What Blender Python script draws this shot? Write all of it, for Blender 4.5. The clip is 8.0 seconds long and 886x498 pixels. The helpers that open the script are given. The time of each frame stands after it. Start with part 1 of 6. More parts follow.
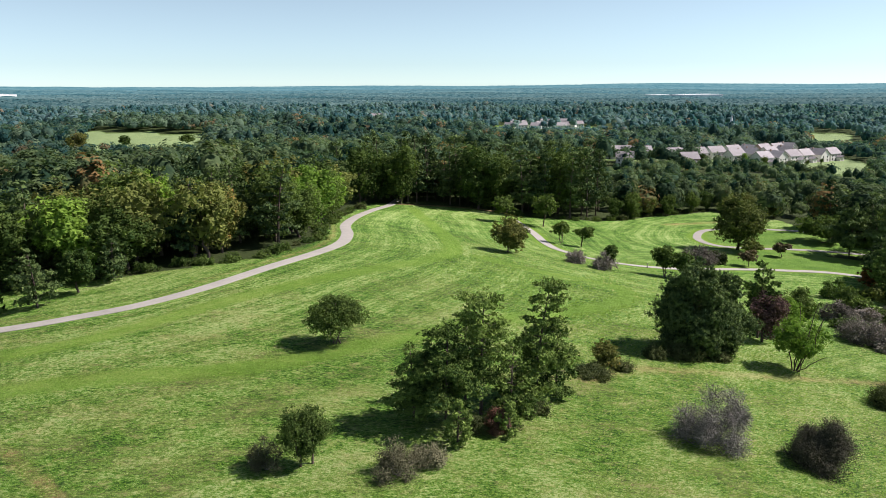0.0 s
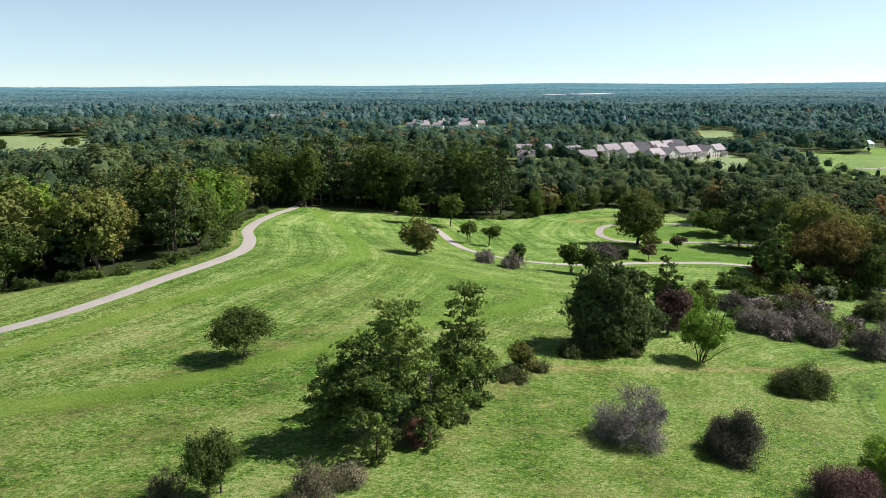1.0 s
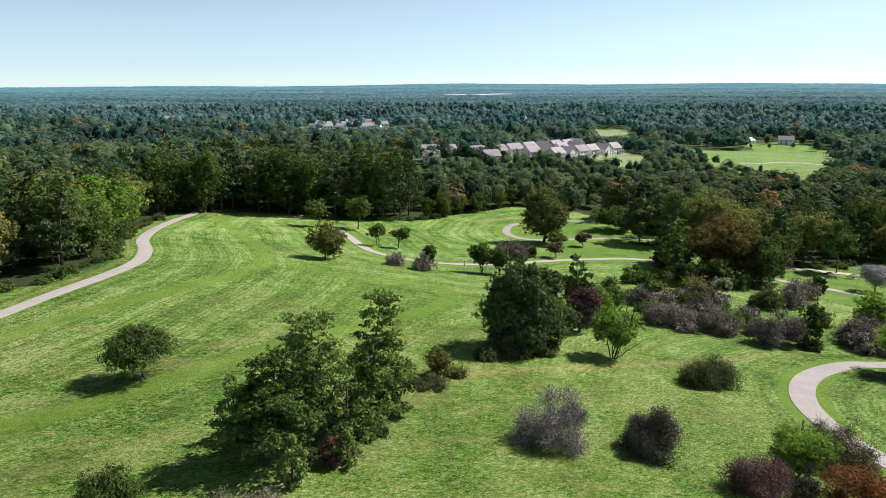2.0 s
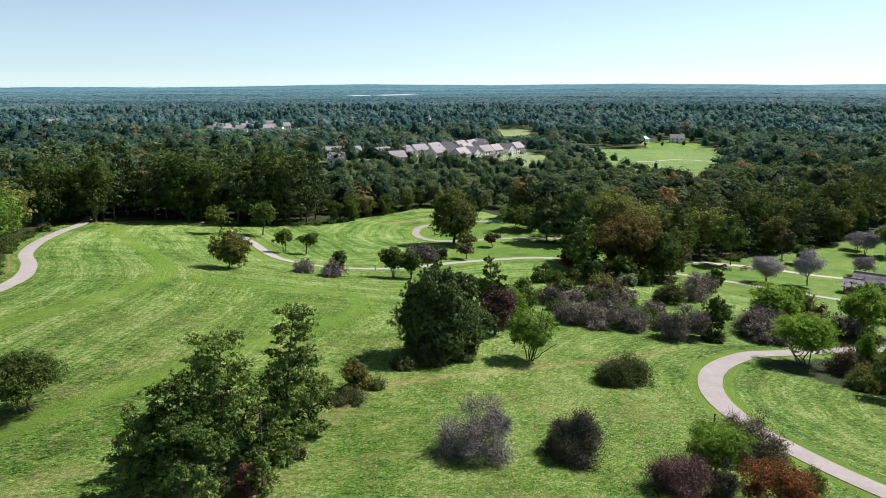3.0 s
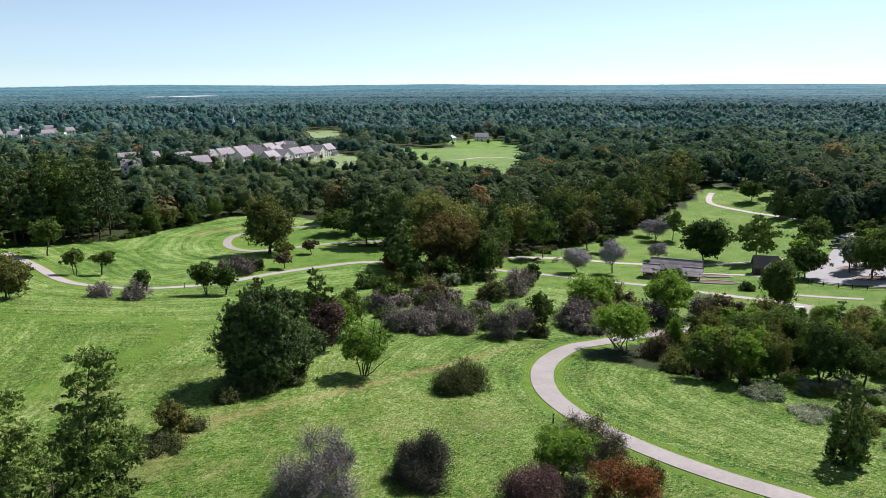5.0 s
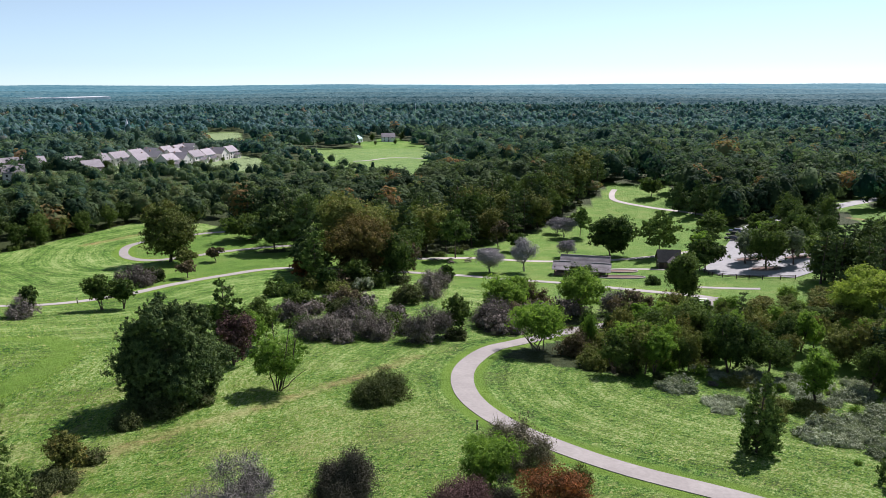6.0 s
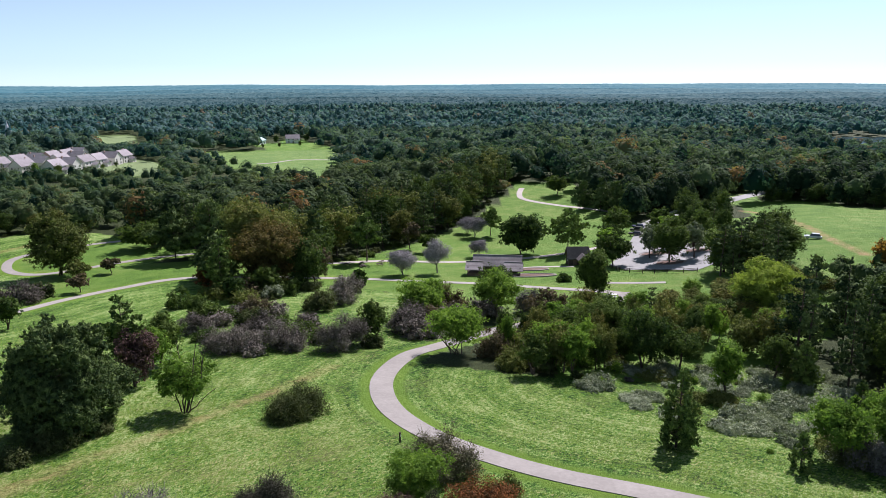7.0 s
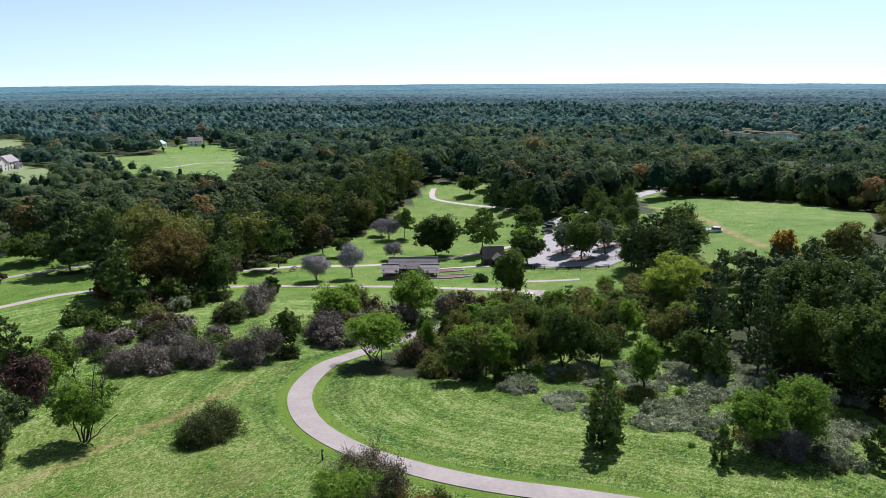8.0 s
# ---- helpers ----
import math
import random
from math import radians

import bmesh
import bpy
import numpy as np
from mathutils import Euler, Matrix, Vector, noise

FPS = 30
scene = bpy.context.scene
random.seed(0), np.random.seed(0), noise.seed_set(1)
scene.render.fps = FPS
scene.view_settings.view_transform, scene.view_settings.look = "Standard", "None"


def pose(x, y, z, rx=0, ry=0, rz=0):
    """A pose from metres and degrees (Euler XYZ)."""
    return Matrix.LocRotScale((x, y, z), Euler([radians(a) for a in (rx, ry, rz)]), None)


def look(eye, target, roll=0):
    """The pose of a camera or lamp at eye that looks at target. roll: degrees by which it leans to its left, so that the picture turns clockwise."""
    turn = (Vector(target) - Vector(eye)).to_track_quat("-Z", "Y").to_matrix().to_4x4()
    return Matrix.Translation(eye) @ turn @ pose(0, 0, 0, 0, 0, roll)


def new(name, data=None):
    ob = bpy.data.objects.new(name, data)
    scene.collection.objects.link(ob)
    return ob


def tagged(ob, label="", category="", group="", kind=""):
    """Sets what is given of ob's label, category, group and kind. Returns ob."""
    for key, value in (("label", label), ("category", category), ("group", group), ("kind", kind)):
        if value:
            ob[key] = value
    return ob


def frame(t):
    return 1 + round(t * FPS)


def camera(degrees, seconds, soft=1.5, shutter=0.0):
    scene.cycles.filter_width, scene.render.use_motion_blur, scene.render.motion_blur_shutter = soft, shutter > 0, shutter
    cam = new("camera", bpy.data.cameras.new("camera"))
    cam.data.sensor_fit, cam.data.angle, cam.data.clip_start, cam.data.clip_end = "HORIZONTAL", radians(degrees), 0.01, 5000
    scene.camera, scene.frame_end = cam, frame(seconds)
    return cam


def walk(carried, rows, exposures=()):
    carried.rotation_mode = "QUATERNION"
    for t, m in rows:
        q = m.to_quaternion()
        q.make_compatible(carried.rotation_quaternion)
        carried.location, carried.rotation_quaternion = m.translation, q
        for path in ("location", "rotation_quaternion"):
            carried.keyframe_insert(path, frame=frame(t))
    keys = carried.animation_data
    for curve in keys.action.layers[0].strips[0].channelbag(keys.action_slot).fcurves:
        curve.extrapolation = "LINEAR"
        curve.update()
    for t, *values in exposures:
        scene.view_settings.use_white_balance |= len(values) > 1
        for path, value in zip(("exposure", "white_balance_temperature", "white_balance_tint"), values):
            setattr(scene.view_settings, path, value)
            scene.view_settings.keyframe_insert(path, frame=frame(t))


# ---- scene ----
cam = camera(63.21, 8.0, soft=0.45)
EYE = 40.0
ROWS = [
    (0.0, 0.00, -0.00, 0.00, -0.00, -13.03, -0.24),
    (0.5, -0.33, 1.25, -0.01, -3.86, -13.06, -0.23),
    (1.0, -0.58, 2.60, -0.08, -7.71, -13.06, -0.22),
    (1.5, -0.77, 3.84, -0.10, -11.51, -13.06, -0.21),
    (3.0, -0.79, 7.71, 0.04, -22.86, -13.02, -0.18),
    (3.5, -0.64, 8.97, 0.12, -26.64, -13.01, -0.17),
    (4.0, -0.36, 10.46, 0.10, -30.42, -13.02, -0.13),
    (4.5, 0.05, 11.80, 0.10, -34.16, -13.02, -0.14),
    (6.0, 1.57, 15.63, 0.12, -45.29, -13.04, -0.16),
    (6.5, 2.24, 16.90, 0.13, -48.99, -13.05, -0.18),
    (7.0, 2.95, 18.04, 0.17, -52.71, -13.05, -0.21),
    (7.5, 3.82, 19.14, 0.16, -56.38, -13.05, -0.24),
    (8.0, 4.63, 20.19, 0.15, -59.87, -13.05, -0.27),
]
walk(cam, [(t, pose(x, y, EYE + z, 90 + pitch, 0, yaw) @ pose(0, 0, 0, 0, 0, roll)) for t, x, y, z, yaw, pitch, roll in ROWS], [(0, 0.60, 6330, 23), (3.5, 0.55, 6190, 25), (8, 0.46, 5930, 29)])

# ---- sky and sun ----
SUN_AZ, SUN_EL = 9.0, 45.0
world = bpy.data.worlds.new("world")
scene.world = world
world.use_nodes = True
sky = world.node_tree.nodes.new("ShaderNodeTexSky")
sky.sky_type, sky.sun_disc = "NISHITA", False
sky.sun_elevation, sky.sun_rotation = radians(SUN_EL), radians(90 - SUN_AZ)
sky.air_density, sky.dust_density, sky.ozone_density = 0.65, 0.0, 2.0
pale = world.node_tree.nodes.new("ShaderNodeHueSaturation")
pale.inputs["Saturation"].default_value = 0.5
tone = world.node_tree.nodes.new("ShaderNodeMix")
tone.data_type, tone.blend_type = "RGBA", "MULTIPLY"
tone.inputs[0].default_value = 1.0
tone.inputs[7].default_value = (0.86, 1.08, 1.03, 1)
world.node_tree.links.new(sky.outputs[0], pale.inputs["Color"])
world.node_tree.links.new(pale.outputs[0], tone.inputs[6])
world.node_tree.links.new(tone.outputs[2], world.node_tree.nodes["Background"].inputs[0])
world.node_tree.nodes["Background"].inputs[1].default_value = 0.079
lamp = bpy.data.lights.new("sun", "SUN")
lamp.energy, lamp.angle, lamp.color = 5.8, radians(0.53), (1.0, 0.95, 0.86)
sun = new("sun", lamp)
sd = Vector((math.cos(radians(SUN_AZ)) * math.cos(radians(SUN_EL)), math.sin(radians(SUN_AZ)) * math.cos(radians(SUN_EL)), math.sin(radians(SUN_EL))))
sun.matrix_world = look(sd * 300, (0, 0, 0))

# ---- the lie of the land: broad swells on a 60 m lattice ----
SWELL = [
    [1.4, 4.8, 7.3, 5.1, 0.5, 2.5, 3.8, 1.0, -0.1],
    [0.7, 2.6, 3.1, 1.2, -0.3, 1.8, 2.9, 0.5, -0.4],
    [0.9, 4.9, 5.7, 0.4, 1.2, -2.3, -2.5, -0.8, -0.4],
    [0.3, 4.2, 3.4, -2.2, 1.8, -2.4, -2.4, 0.5, 0.6],
    [-0.1, 2.0, 0.6, -2.3, 1.2, -0.3, -0.3, 1.1, 0.8],
    [0.1, 1.1, 0.8, -0.3, 0.4, 0.1, -0.1, 0.2, 0.2],
    [0.0, 0.2, 0.2, -0.0, -0.1, -0.9, -2.5, -2.3, -0.7],
]


def height(x, y):
    x, y = np.asarray(x, float), np.asarray(y, float)
    r = np.hypot(x, y)
    z = -10 + np.clip((r - 900) / 3600, 0, 1) ** 2 * 20 - 8 * np.clip((r - 350) / 300, 0, 1) * np.clip((1500 - r) / 600, 0, 1)
    for j, row in enumerate(SWELL):
        for i, w in enumerate(row):
            if w:
                z = z + w * np.exp(-((x - (60 * i - 120)) ** 2 + (y - 60 * j) ** 2) / (2 * 58.0 ** 2))
    z = z + 17 * np.exp(-((x + 260) ** 2 + (y - 720) ** 2) / (2 * 170.0 ** 2))
    far = np.clip((r - 1200) / 1500, 0, 1)
    return z + far * (4.5 * np.sin(x / 410 + 1.0) * np.cos(y / 530) + 4.0 * np.sin((x + y) / 770) + 2 * np.sin((x - 0.6 * y) / 290))


def gz(x, y):
    return float(height(x, y))


# ---- materials ----
def nodes_of(name):
    m = bpy.data.materials.new(name)
    m.use_nodes = True
    nt = m.node_tree
    return m, nt, nt.nodes["Principled BSDF"], nt.nodes["Material Output"]


def add(nt, kind, **values):
    n = nt.nodes.new(kind)
    for k, v in values.items():
        if k in n.inputs.keys():
            n.inputs[k].default_value = v
    return n


def noise_node(nt, scale, detail=4.0, rough=0.6, vector=None):
    n = add(nt, "ShaderNodeTexNoise", Scale=scale, Detail=detail, Roughness=rough)
    if vector is not None:
        nt.links.new(vector, n.inputs["Vector"])
    return n.outputs["Fac"]


def ramp(nt, fac, stops):
    r = nt.nodes.new("ShaderNodeValToRGB")
    while len(r.color_ramp.elements) < len(stops):
        r.color_ramp.elements.new(0.5)
    for e, (p, c) in zip(r.color_ramp.elements, stops):
        e.position, e.color = p, (*c, 1)
    nt.links.new(fac, r.inputs[0])
    return r.outputs[0]


def mix(nt, fac, a, b, mode="MIX"):
    n = nt.nodes.new("ShaderNodeMix")
    n.data_type, n.blend_type = "RGBA", mode
    for sock, v in ((n.inputs[0], fac), (n.inputs[6], a), (n.inputs[7], b)):
        if isinstance(v, (int, float)):
            sock.default_value = v
        elif isinstance(v, tuple):
            sock.default_value = (*v, 1)
        else:
            nt.links.new(v, sock)
    return n.outputs[2]


def calc(nt, op, a, b=0.0, clamp=False):
    n = nt.nodes.new("ShaderNodeMath")
    n.operation, n.use_clamp = op, clamp
    for sock, v in ((n.inputs[0], a), (n.inputs[1], b)):
        if isinstance(v, (int, float)):
            sock.default_value = v
        else:
            nt.links.new(v, sock)
    return n.outputs[0]


def attr(nt, name):
    n = nt.nodes.new("ShaderNodeAttribute")
    n.attribute_name = name
    return n.outputs["Fac"]


def bump(nt, bsdf, fac, strength, distance):
    b = add(nt, "ShaderNodeBump", Strength=strength, Distance=distance)
    nt.links.new(fac, b.inputs["Height"])
    nt.links.new(b.outputs[0], bsdf.inputs["Normal"])


def leaf(name, dark, light, accent=None, through_light=0.26, spread=0.3, accent_from=0.8, dull=0.12, lumps=0.0, per_object=0.5, mottled=0.9):
    """Foliage: each leaf spray a shade of its own, each tree a shade of its own."""
    def duller(c):
        g = 0.3 * c[0] + 0.6 * c[1] + 0.1 * c[2]
        return tuple(v + (g - v) * dull for v in c)
    dark, light, accent = duller(dark), duller(light), accent and duller(accent)
    m, nt, bsdf, out = nodes_of(name)
    geo = nt.nodes.new("ShaderNodeNewGeometry")
    info = nt.nodes.new("ShaderNodeObjectInfo")
    pos = nt.nodes.new("ShaderNodeTexCoord").outputs["Object"]
    mottle = noise_node(nt, 0.55, 3.0, 0.6, pos)
    f = calc(nt, "ADD", calc(nt, "MULTIPLY", geo.outputs["Random Per Island"], spread), calc(nt, "ADD", calc(nt, "MULTIPLY", info.outputs["Random"], per_object), 0.25 - 0.5 * per_object))
    f = calc(nt, "ADD", f, calc(nt, "MULTIPLY", calc(nt, "SUBTRACT", mottle, 0.5), mottled))
    f = calc(nt, "ADD", f, calc(nt, "SUBTRACT", attr(nt, "tint"), 0.25))
    stops = [(0.0, dark), (0.75, light)]
    if accent:
        stops += [(accent_from, tuple(0.6 * a + 0.4 * b for a, b in zip(light, accent))), (1.0, accent)]
    col = ramp(nt, f, stops)
    nt.links.new(col, bsdf.inputs["Base Color"])
    bsdf.inputs["Roughness"].default_value = 0.85
    bsdf.inputs["Specular IOR Level"].default_value = 0.06
    if lumps:
        bump(nt, bsdf, noise_node(nt, 0.55, 5.0, 0.75, pos), 1.0, lumps)
    tr = nt.nodes.new("ShaderNodeBsdfTranslucent")
    nt.links.new(mix(nt, 1.0, col, (1.0, 1.12, 0.65), "MULTIPLY"), tr.inputs[0])
    ms = nt.nodes.new("ShaderNodeMixShader")
    ms.inputs[0].default_value = through_light
    nt.links.new(bsdf.outputs[0], ms.inputs[1])
    nt.links.new(tr.outputs[0], ms.inputs[2])
    nt.links.new(ms.outputs[0], out.inputs[0])
    return m


def plain(name, dark, light, scale=3.0, rough=0.8, metal=0.0, relief=0.3, dist=0.02, gloss=0.3):
    """A surface with two scales of mottling and a fine relief."""
    m, nt, bsdf, out = nodes_of(name)
    pos = nt.nodes.new("ShaderNodeTexCoord").outputs["Object"]
    info = nt.nodes.new("ShaderNodeObjectInfo")
    a, b = noise_node(nt, scale, 5.0, 0.65, pos), noise_node(nt, scale * 0.13, 3.0, 0.5, pos)
    f = calc(nt, "ADD", calc(nt, "ADD", calc(nt, "MULTIPLY", a, 0.55), calc(nt, "MULTIPLY", b, 0.45)), calc(nt, "MULTIPLY", calc(nt, "SUBTRACT", info.outputs["Random"], 0.5), 0.25))
    nt.links.new(ramp(nt, f, [(0.3, dark), (0.7, light)]), bsdf.inputs["Base Color"])
    bsdf.inputs["Roughness"].default_value, bsdf.inputs["Metallic"].default_value = rough, metal
    bsdf.inputs["Specular IOR Level"].default_value = gloss
    if relief:
        bump(nt, bsdf, a, relief, dist)
    return m


PINE = leaf("pine_needles", (0.018, 0.052, 0.010), (0.195, 0.295, 0.044), spread=0.35, through_light=0.08, mottled=1.3)
OAK = leaf("broad_leaves", (0.024, 0.058, 0.012), (0.112, 0.170, 0.026), through_light=0.32)
BRIGHT = leaf("bright_leaves", (0.070, 0.160, 0.012), (0.225, 0.365, 0.028), through_light=0.45)
YELLOW = leaf("yellow_green_leaves", (0.150, 0.230, 0.018), (0.340, 0.430, 0.036), through_light=0.4)
GREYGREEN = leaf("grey_green_leaves", (0.060, 0.092, 0.044), (0.215, 0.265, 0.150))
OLIVE = leaf("olive_leaves", (0.070, 0.096, 0.020), (0.195, 0.225, 0.040), accent=(0.20, 0.13, 0.03))
AUTUMN = leaf("autumn_leaves", (0.055, 0.078, 0.016), (0.185, 0.185, 0.032), accent=(0.380, 0.210, 0.034), accent_from=0.74, per_object=0.15, mottled=1.3)
BROWN = leaf("brown_autumn_leaves", (0.065, 0.070, 0.016), (0.170, 0.125, 0.028), accent=(0.34, 0.15, 0.028), accent_from=0.78)
ORANGE = leaf("orange_leaves", (0.230, 0.130, 0.018), (0.500, 0.270, 0.028), through_light=0.48)
RUSSET = leaf("russet_leaves", (0.060, 0.054, 0.028), (0.175, 0.138, 0.076))
RED = leaf("red_leaves", (0.055, 0.040, 0.014), (0.340, 0.115, 0.030), accent=(0.480, 0.170, 0.036), accent_from=0.82, spread=0.45, mottled=1.8)
TWIG = leaf("bare_twigs", (0.085, 0.077, 0.064), (0.240, 0.220, 0.188), through_light=0.0, dull=0.3)
BRUSH = leaf("tangled_brush", (0.064, 0.066, 0.032), (0.205, 0.195, 0.105), accent=(0.12, 0.15, 0.05), accent_from=0.9, through_light=0.05)
PALETWIG = leaf("pale_bare_twigs", (0.170, 0.158, 0.155), (0.360, 0.340, 0.330), through_light=0.0, dull=0.4)
PLUM = leaf("dull_purple_leaves", (0.058, 0.050, 0.040), (0.270, 0.235, 0.192), through_light=0.08, dull=0.25, mottled=1.3)
MAROON = leaf("maroon_leaves", (0.034, 0.022, 0.020), (0.150, 0.088, 0.078), through_light=0.15)
DUSK = leaf("dark_dull_leaves", (0.020, 0.024, 0.012), (0.090, 0.086, 0.056), through_light=0.03)
SILVER = leaf("silvery_leaves", (0.085, 0.120, 0.060), (0.360, 0.410, 0.270), through_light=0.2, spread=0.35, mottled=1.5)
DEADRED = leaf("dead_red_needles", (0.110, 0.052, 0.036), (0.270, 0.135, 0.085), through_light=0.15)
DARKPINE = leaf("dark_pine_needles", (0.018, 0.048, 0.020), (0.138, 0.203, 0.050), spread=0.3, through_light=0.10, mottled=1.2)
SHRUB = leaf("shrub_leaves", (0.030, 0.052, 0.016), (0.110, 0.130, 0.040), accent=(0.16, 0.14, 0.07))
BARK = plain("bark", (0.050, 0.038, 0.030), (0.150, 0.115, 0.090), 6.0, 0.95, relief=0.8, dist=0.03)
GREYBARK = plain("grey_bark", (0.110, 0.098, 0.090), (0.270, 0.250, 0.235), 6.0, 0.95, relief=0.6, dist=0.03)
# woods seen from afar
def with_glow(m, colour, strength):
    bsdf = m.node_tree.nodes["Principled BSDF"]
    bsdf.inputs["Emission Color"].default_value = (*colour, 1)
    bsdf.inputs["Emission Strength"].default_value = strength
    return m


# The next two carry blue-green distance haze in their leaf base colours.
HAZED_FARWOOD = leaf("hazed_mixed_leaves", (0.020, 0.066, 0.062), (0.152, 0.224, 0.138), accent=(0.210, 0.150, 0.085), through_light=0.45, spread=0.16, accent_from=0.90, per_object=0.0, mottled=0.6, dull=0.0, lumps=0.5)
HAZED_DISTWOOD = leaf("hazed_distant_leaves", (0.044, 0.126, 0.140), (0.176, 0.270, 0.258), accent=(0.22, 0.19, 0.14), through_light=0.5, spread=0.16, accent_from=0.92, per_object=0.0, mottled=0.5, dull=0.0, lumps=0.6)
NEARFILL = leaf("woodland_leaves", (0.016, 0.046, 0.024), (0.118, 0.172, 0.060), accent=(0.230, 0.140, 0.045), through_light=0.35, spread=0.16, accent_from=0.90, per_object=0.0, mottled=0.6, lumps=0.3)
# About half of that distance haze mixed into the base colours.
HAZED_MIDWOOD = leaf("faintly_hazed_leaves", (0.016, 0.054, 0.038), (0.130, 0.190, 0.086), accent=(0.220, 0.145, 0.060), through_light=0.4, spread=0.16, accent_from=0.90, per_object=0.0, mottled=0.6, dull=0.0, lumps=0.4)
# Distance haze painted as a teal base colour and a glow growing outwards.
HAZE_GLOW = [with_glow(leaf("haze_glow_woodland", (0.014, 0.060, 0.064), (0.100, 0.165, 0.150), through_light=0.4, spread=0.2, per_object=0.0, mottled=0.5), (0.15, 0.50, 0.62), k) for k in (0.10, 0.18, 0.29, 0.44)]

# ---- ways, clearings and woods in plan ----
def curve_through(points, step=1.5):
    """A smooth line through plan points, in steps of about that many metres."""
    p = np.array([points[0], *points, points[-1]], float)
    out = []
    for i in range(1, len(p) - 2):
        n = max(2, int(np.hypot(*(p[i + 1] - p[i])) / step))
        for k in range(n):
            t = k / n
            out.append(0.5 * (2 * p[i] + (p[i + 1] - p[i - 1]) * t + (2 * p[i - 1] - 5 * p[i] + 4 * p[i + 1] - p[i + 2]) * t * t + (3 * p[i] - p[i - 1] - 3 * p[i + 1] + p[i + 2]) * t ** 3))
    out.append(p[-1])
    return np.array(out)


def distance_to(line, x, y):
    """Distance in plan of many points from a line of short steps."""
    best = np.full(np.shape(x), 1e9)
    for a, b in zip(line[:-1], line[1:]):
        d = b - a
        t = np.clip(((x - a[0]) * d[0] + (y - a[1]) * d[1]) / max(d @ d, 1e-9), 0, 1)
        best = np.minimum(best, (x - a[0] - t * d[0]) ** 2 + (y - a[1] - t * d[1]) ** 2)
    return np.sqrt(best)


def inside(poly, x, y):
    hit = np.zeros(np.shape(x), bool)
    for (ax, ay), (bx, by) in zip(poly, poly[1:] + poly[:1]):
        cross = ((ay > y) != (by > y)) & (x < (bx - ax) * (y - ay) / ((by - ay) or 1e-9) + ax)
        hit ^= cross
    return hit


WAY_LEFT = curve_through([(-78, 92.5), (-61.0, 94.0), (-52.2, 96.8), (-44.4, 101.3), (-37.3, 110.3), (-30.7, 124.8), (-25.1, 138.9), (-22.2, 153.0), (-23.1, 170.6), (-26.4, 192.0), (-27.1, 221.3), (-24.5, 248.6), (-20.0, 268.8), (-18, 290)])
WAY_MID = curve_through([(25, 250), (27.3, 233.5), (28.5, 216.5), (28.8, 198.0), (30.6, 185.0), (36.5, 175.0), (46.5, 171.4), (61.0, 174.8), (75.0, 181.0), (90, 183.6), (106.5, 181.8), (124, 163), (137.4, 144.7), (143.7, 131.5), (149.5, 118.2), (152.4, 100.2), (153.9, 84.6), (152.2, 79.0)])
WAY_CURVE = curve_through([(66, 22), (63.9, 31), (61.8, 39.0), (59.6, 47.0), (59.0, 54.5), (59.9, 63.0), (63.5, 71.8), (69.5, 79.2), (76.8, 84.7), (86.5, 88.8), (94.1, 88.9), (105, 88.2), (114.9, 86.7), (132.9, 79.6), (141.8, 76.9), (148.6, 77.9), (154.5, 81.5)])
WAY_LOOP = curve_through([(133.2, 205.9), (121.5, 210.8), (107, 214.2), (95, 215.0), (86.0, 217.4), (82.8, 225.0), (84.6, 234.5), (90.8, 244.0), (102, 246.9), (119.5, 244.1), (131, 238)])
WAY_LAWN = curve_through([(133, 180), (147.8, 169.2), (162.9, 160.3), (174.2, 145.0), (190.3, 130.7), (205.7, 121.2), (214.0, 117.3), (228, 112)])
WAY_SHED = curve_through([(163.4, 90), (165.6, 82.5), (168, 76.5)])
WAY_PORCH = curve_through([(172.5, 124.5), (177.6, 119.6), (181.4, 113.4), (182.8, 108.2)])
WAY_FAR = curve_through([(306, 200), (293.2, 193.6), (284.6, 185.6), (282.5, 167.6), (282.8, 148.8), (279, 136)])
WAY_PASTURE = curve_through([(334, 438), (346, 434.5), (371, 436.6), (386, 412), (396, 396)])
TRACK_1 = curve_through([(-70, 78), (-53.9, 82.3), (-42.8, 88.4), (-28.8, 105.6), (-14.4, 122.9), (-4.3, 136.9), (2.0, 154.3), (0.9, 182.3), (-4.2, 219.7), (-11.2, 261.4)], 4)
TRACK_2 = curve_through([(-60, 68), (-46.8, 70.6), (-35.8, 72.9), (-22.6, 74.0), (-12.4, 80.6), (-1.8, 88.6), (9.4, 98.4), (25.4, 112.4), (34.1, 126.2), (32.7, 135.6), (18.9, 140.7), (8.0, 150.5)], 4)
BARE_1 = curve_through([(16, 76), (20.6, 80.0), (27.8, 82.8), (34.9, 83.8), (48.2, 86.3), (63.9, 90.2), (74, 93)], 4)
BARE_3 = curve_through([(-43, 61), (-38.8, 57.5), (-34.5, 53.7), (-30.3, 49.9), (-26, 45)], 2)
BARE_4 = curve_through([(-42, 110), (-34.6, 125), (-28.6, 139), (-25.7, 153), (-26.4, 170), (-29.5, 192)], 3)
BARE_5 = curve_through([(-18, 273), (-4, 273), (8, 274), (22, 268), (27, 260)], 3)
BARE_6 = curve_through([(80, 254.6), (90.1, 256.7), (101, 259.4)], 3)
BARE_2 = curve_through([(298.4, 94.0), (285.1, 78.7), (257.8, 63.5), (232.0, 52.3), (209.8, 40.4)], 4)
LOT = [(262, 121), (262, 113.0), (227, 101.0), (224, 92), (221, 76), (201, 70.5), (183, 74), (180.5, 92), (186, 99), (211.0, 105.5)]
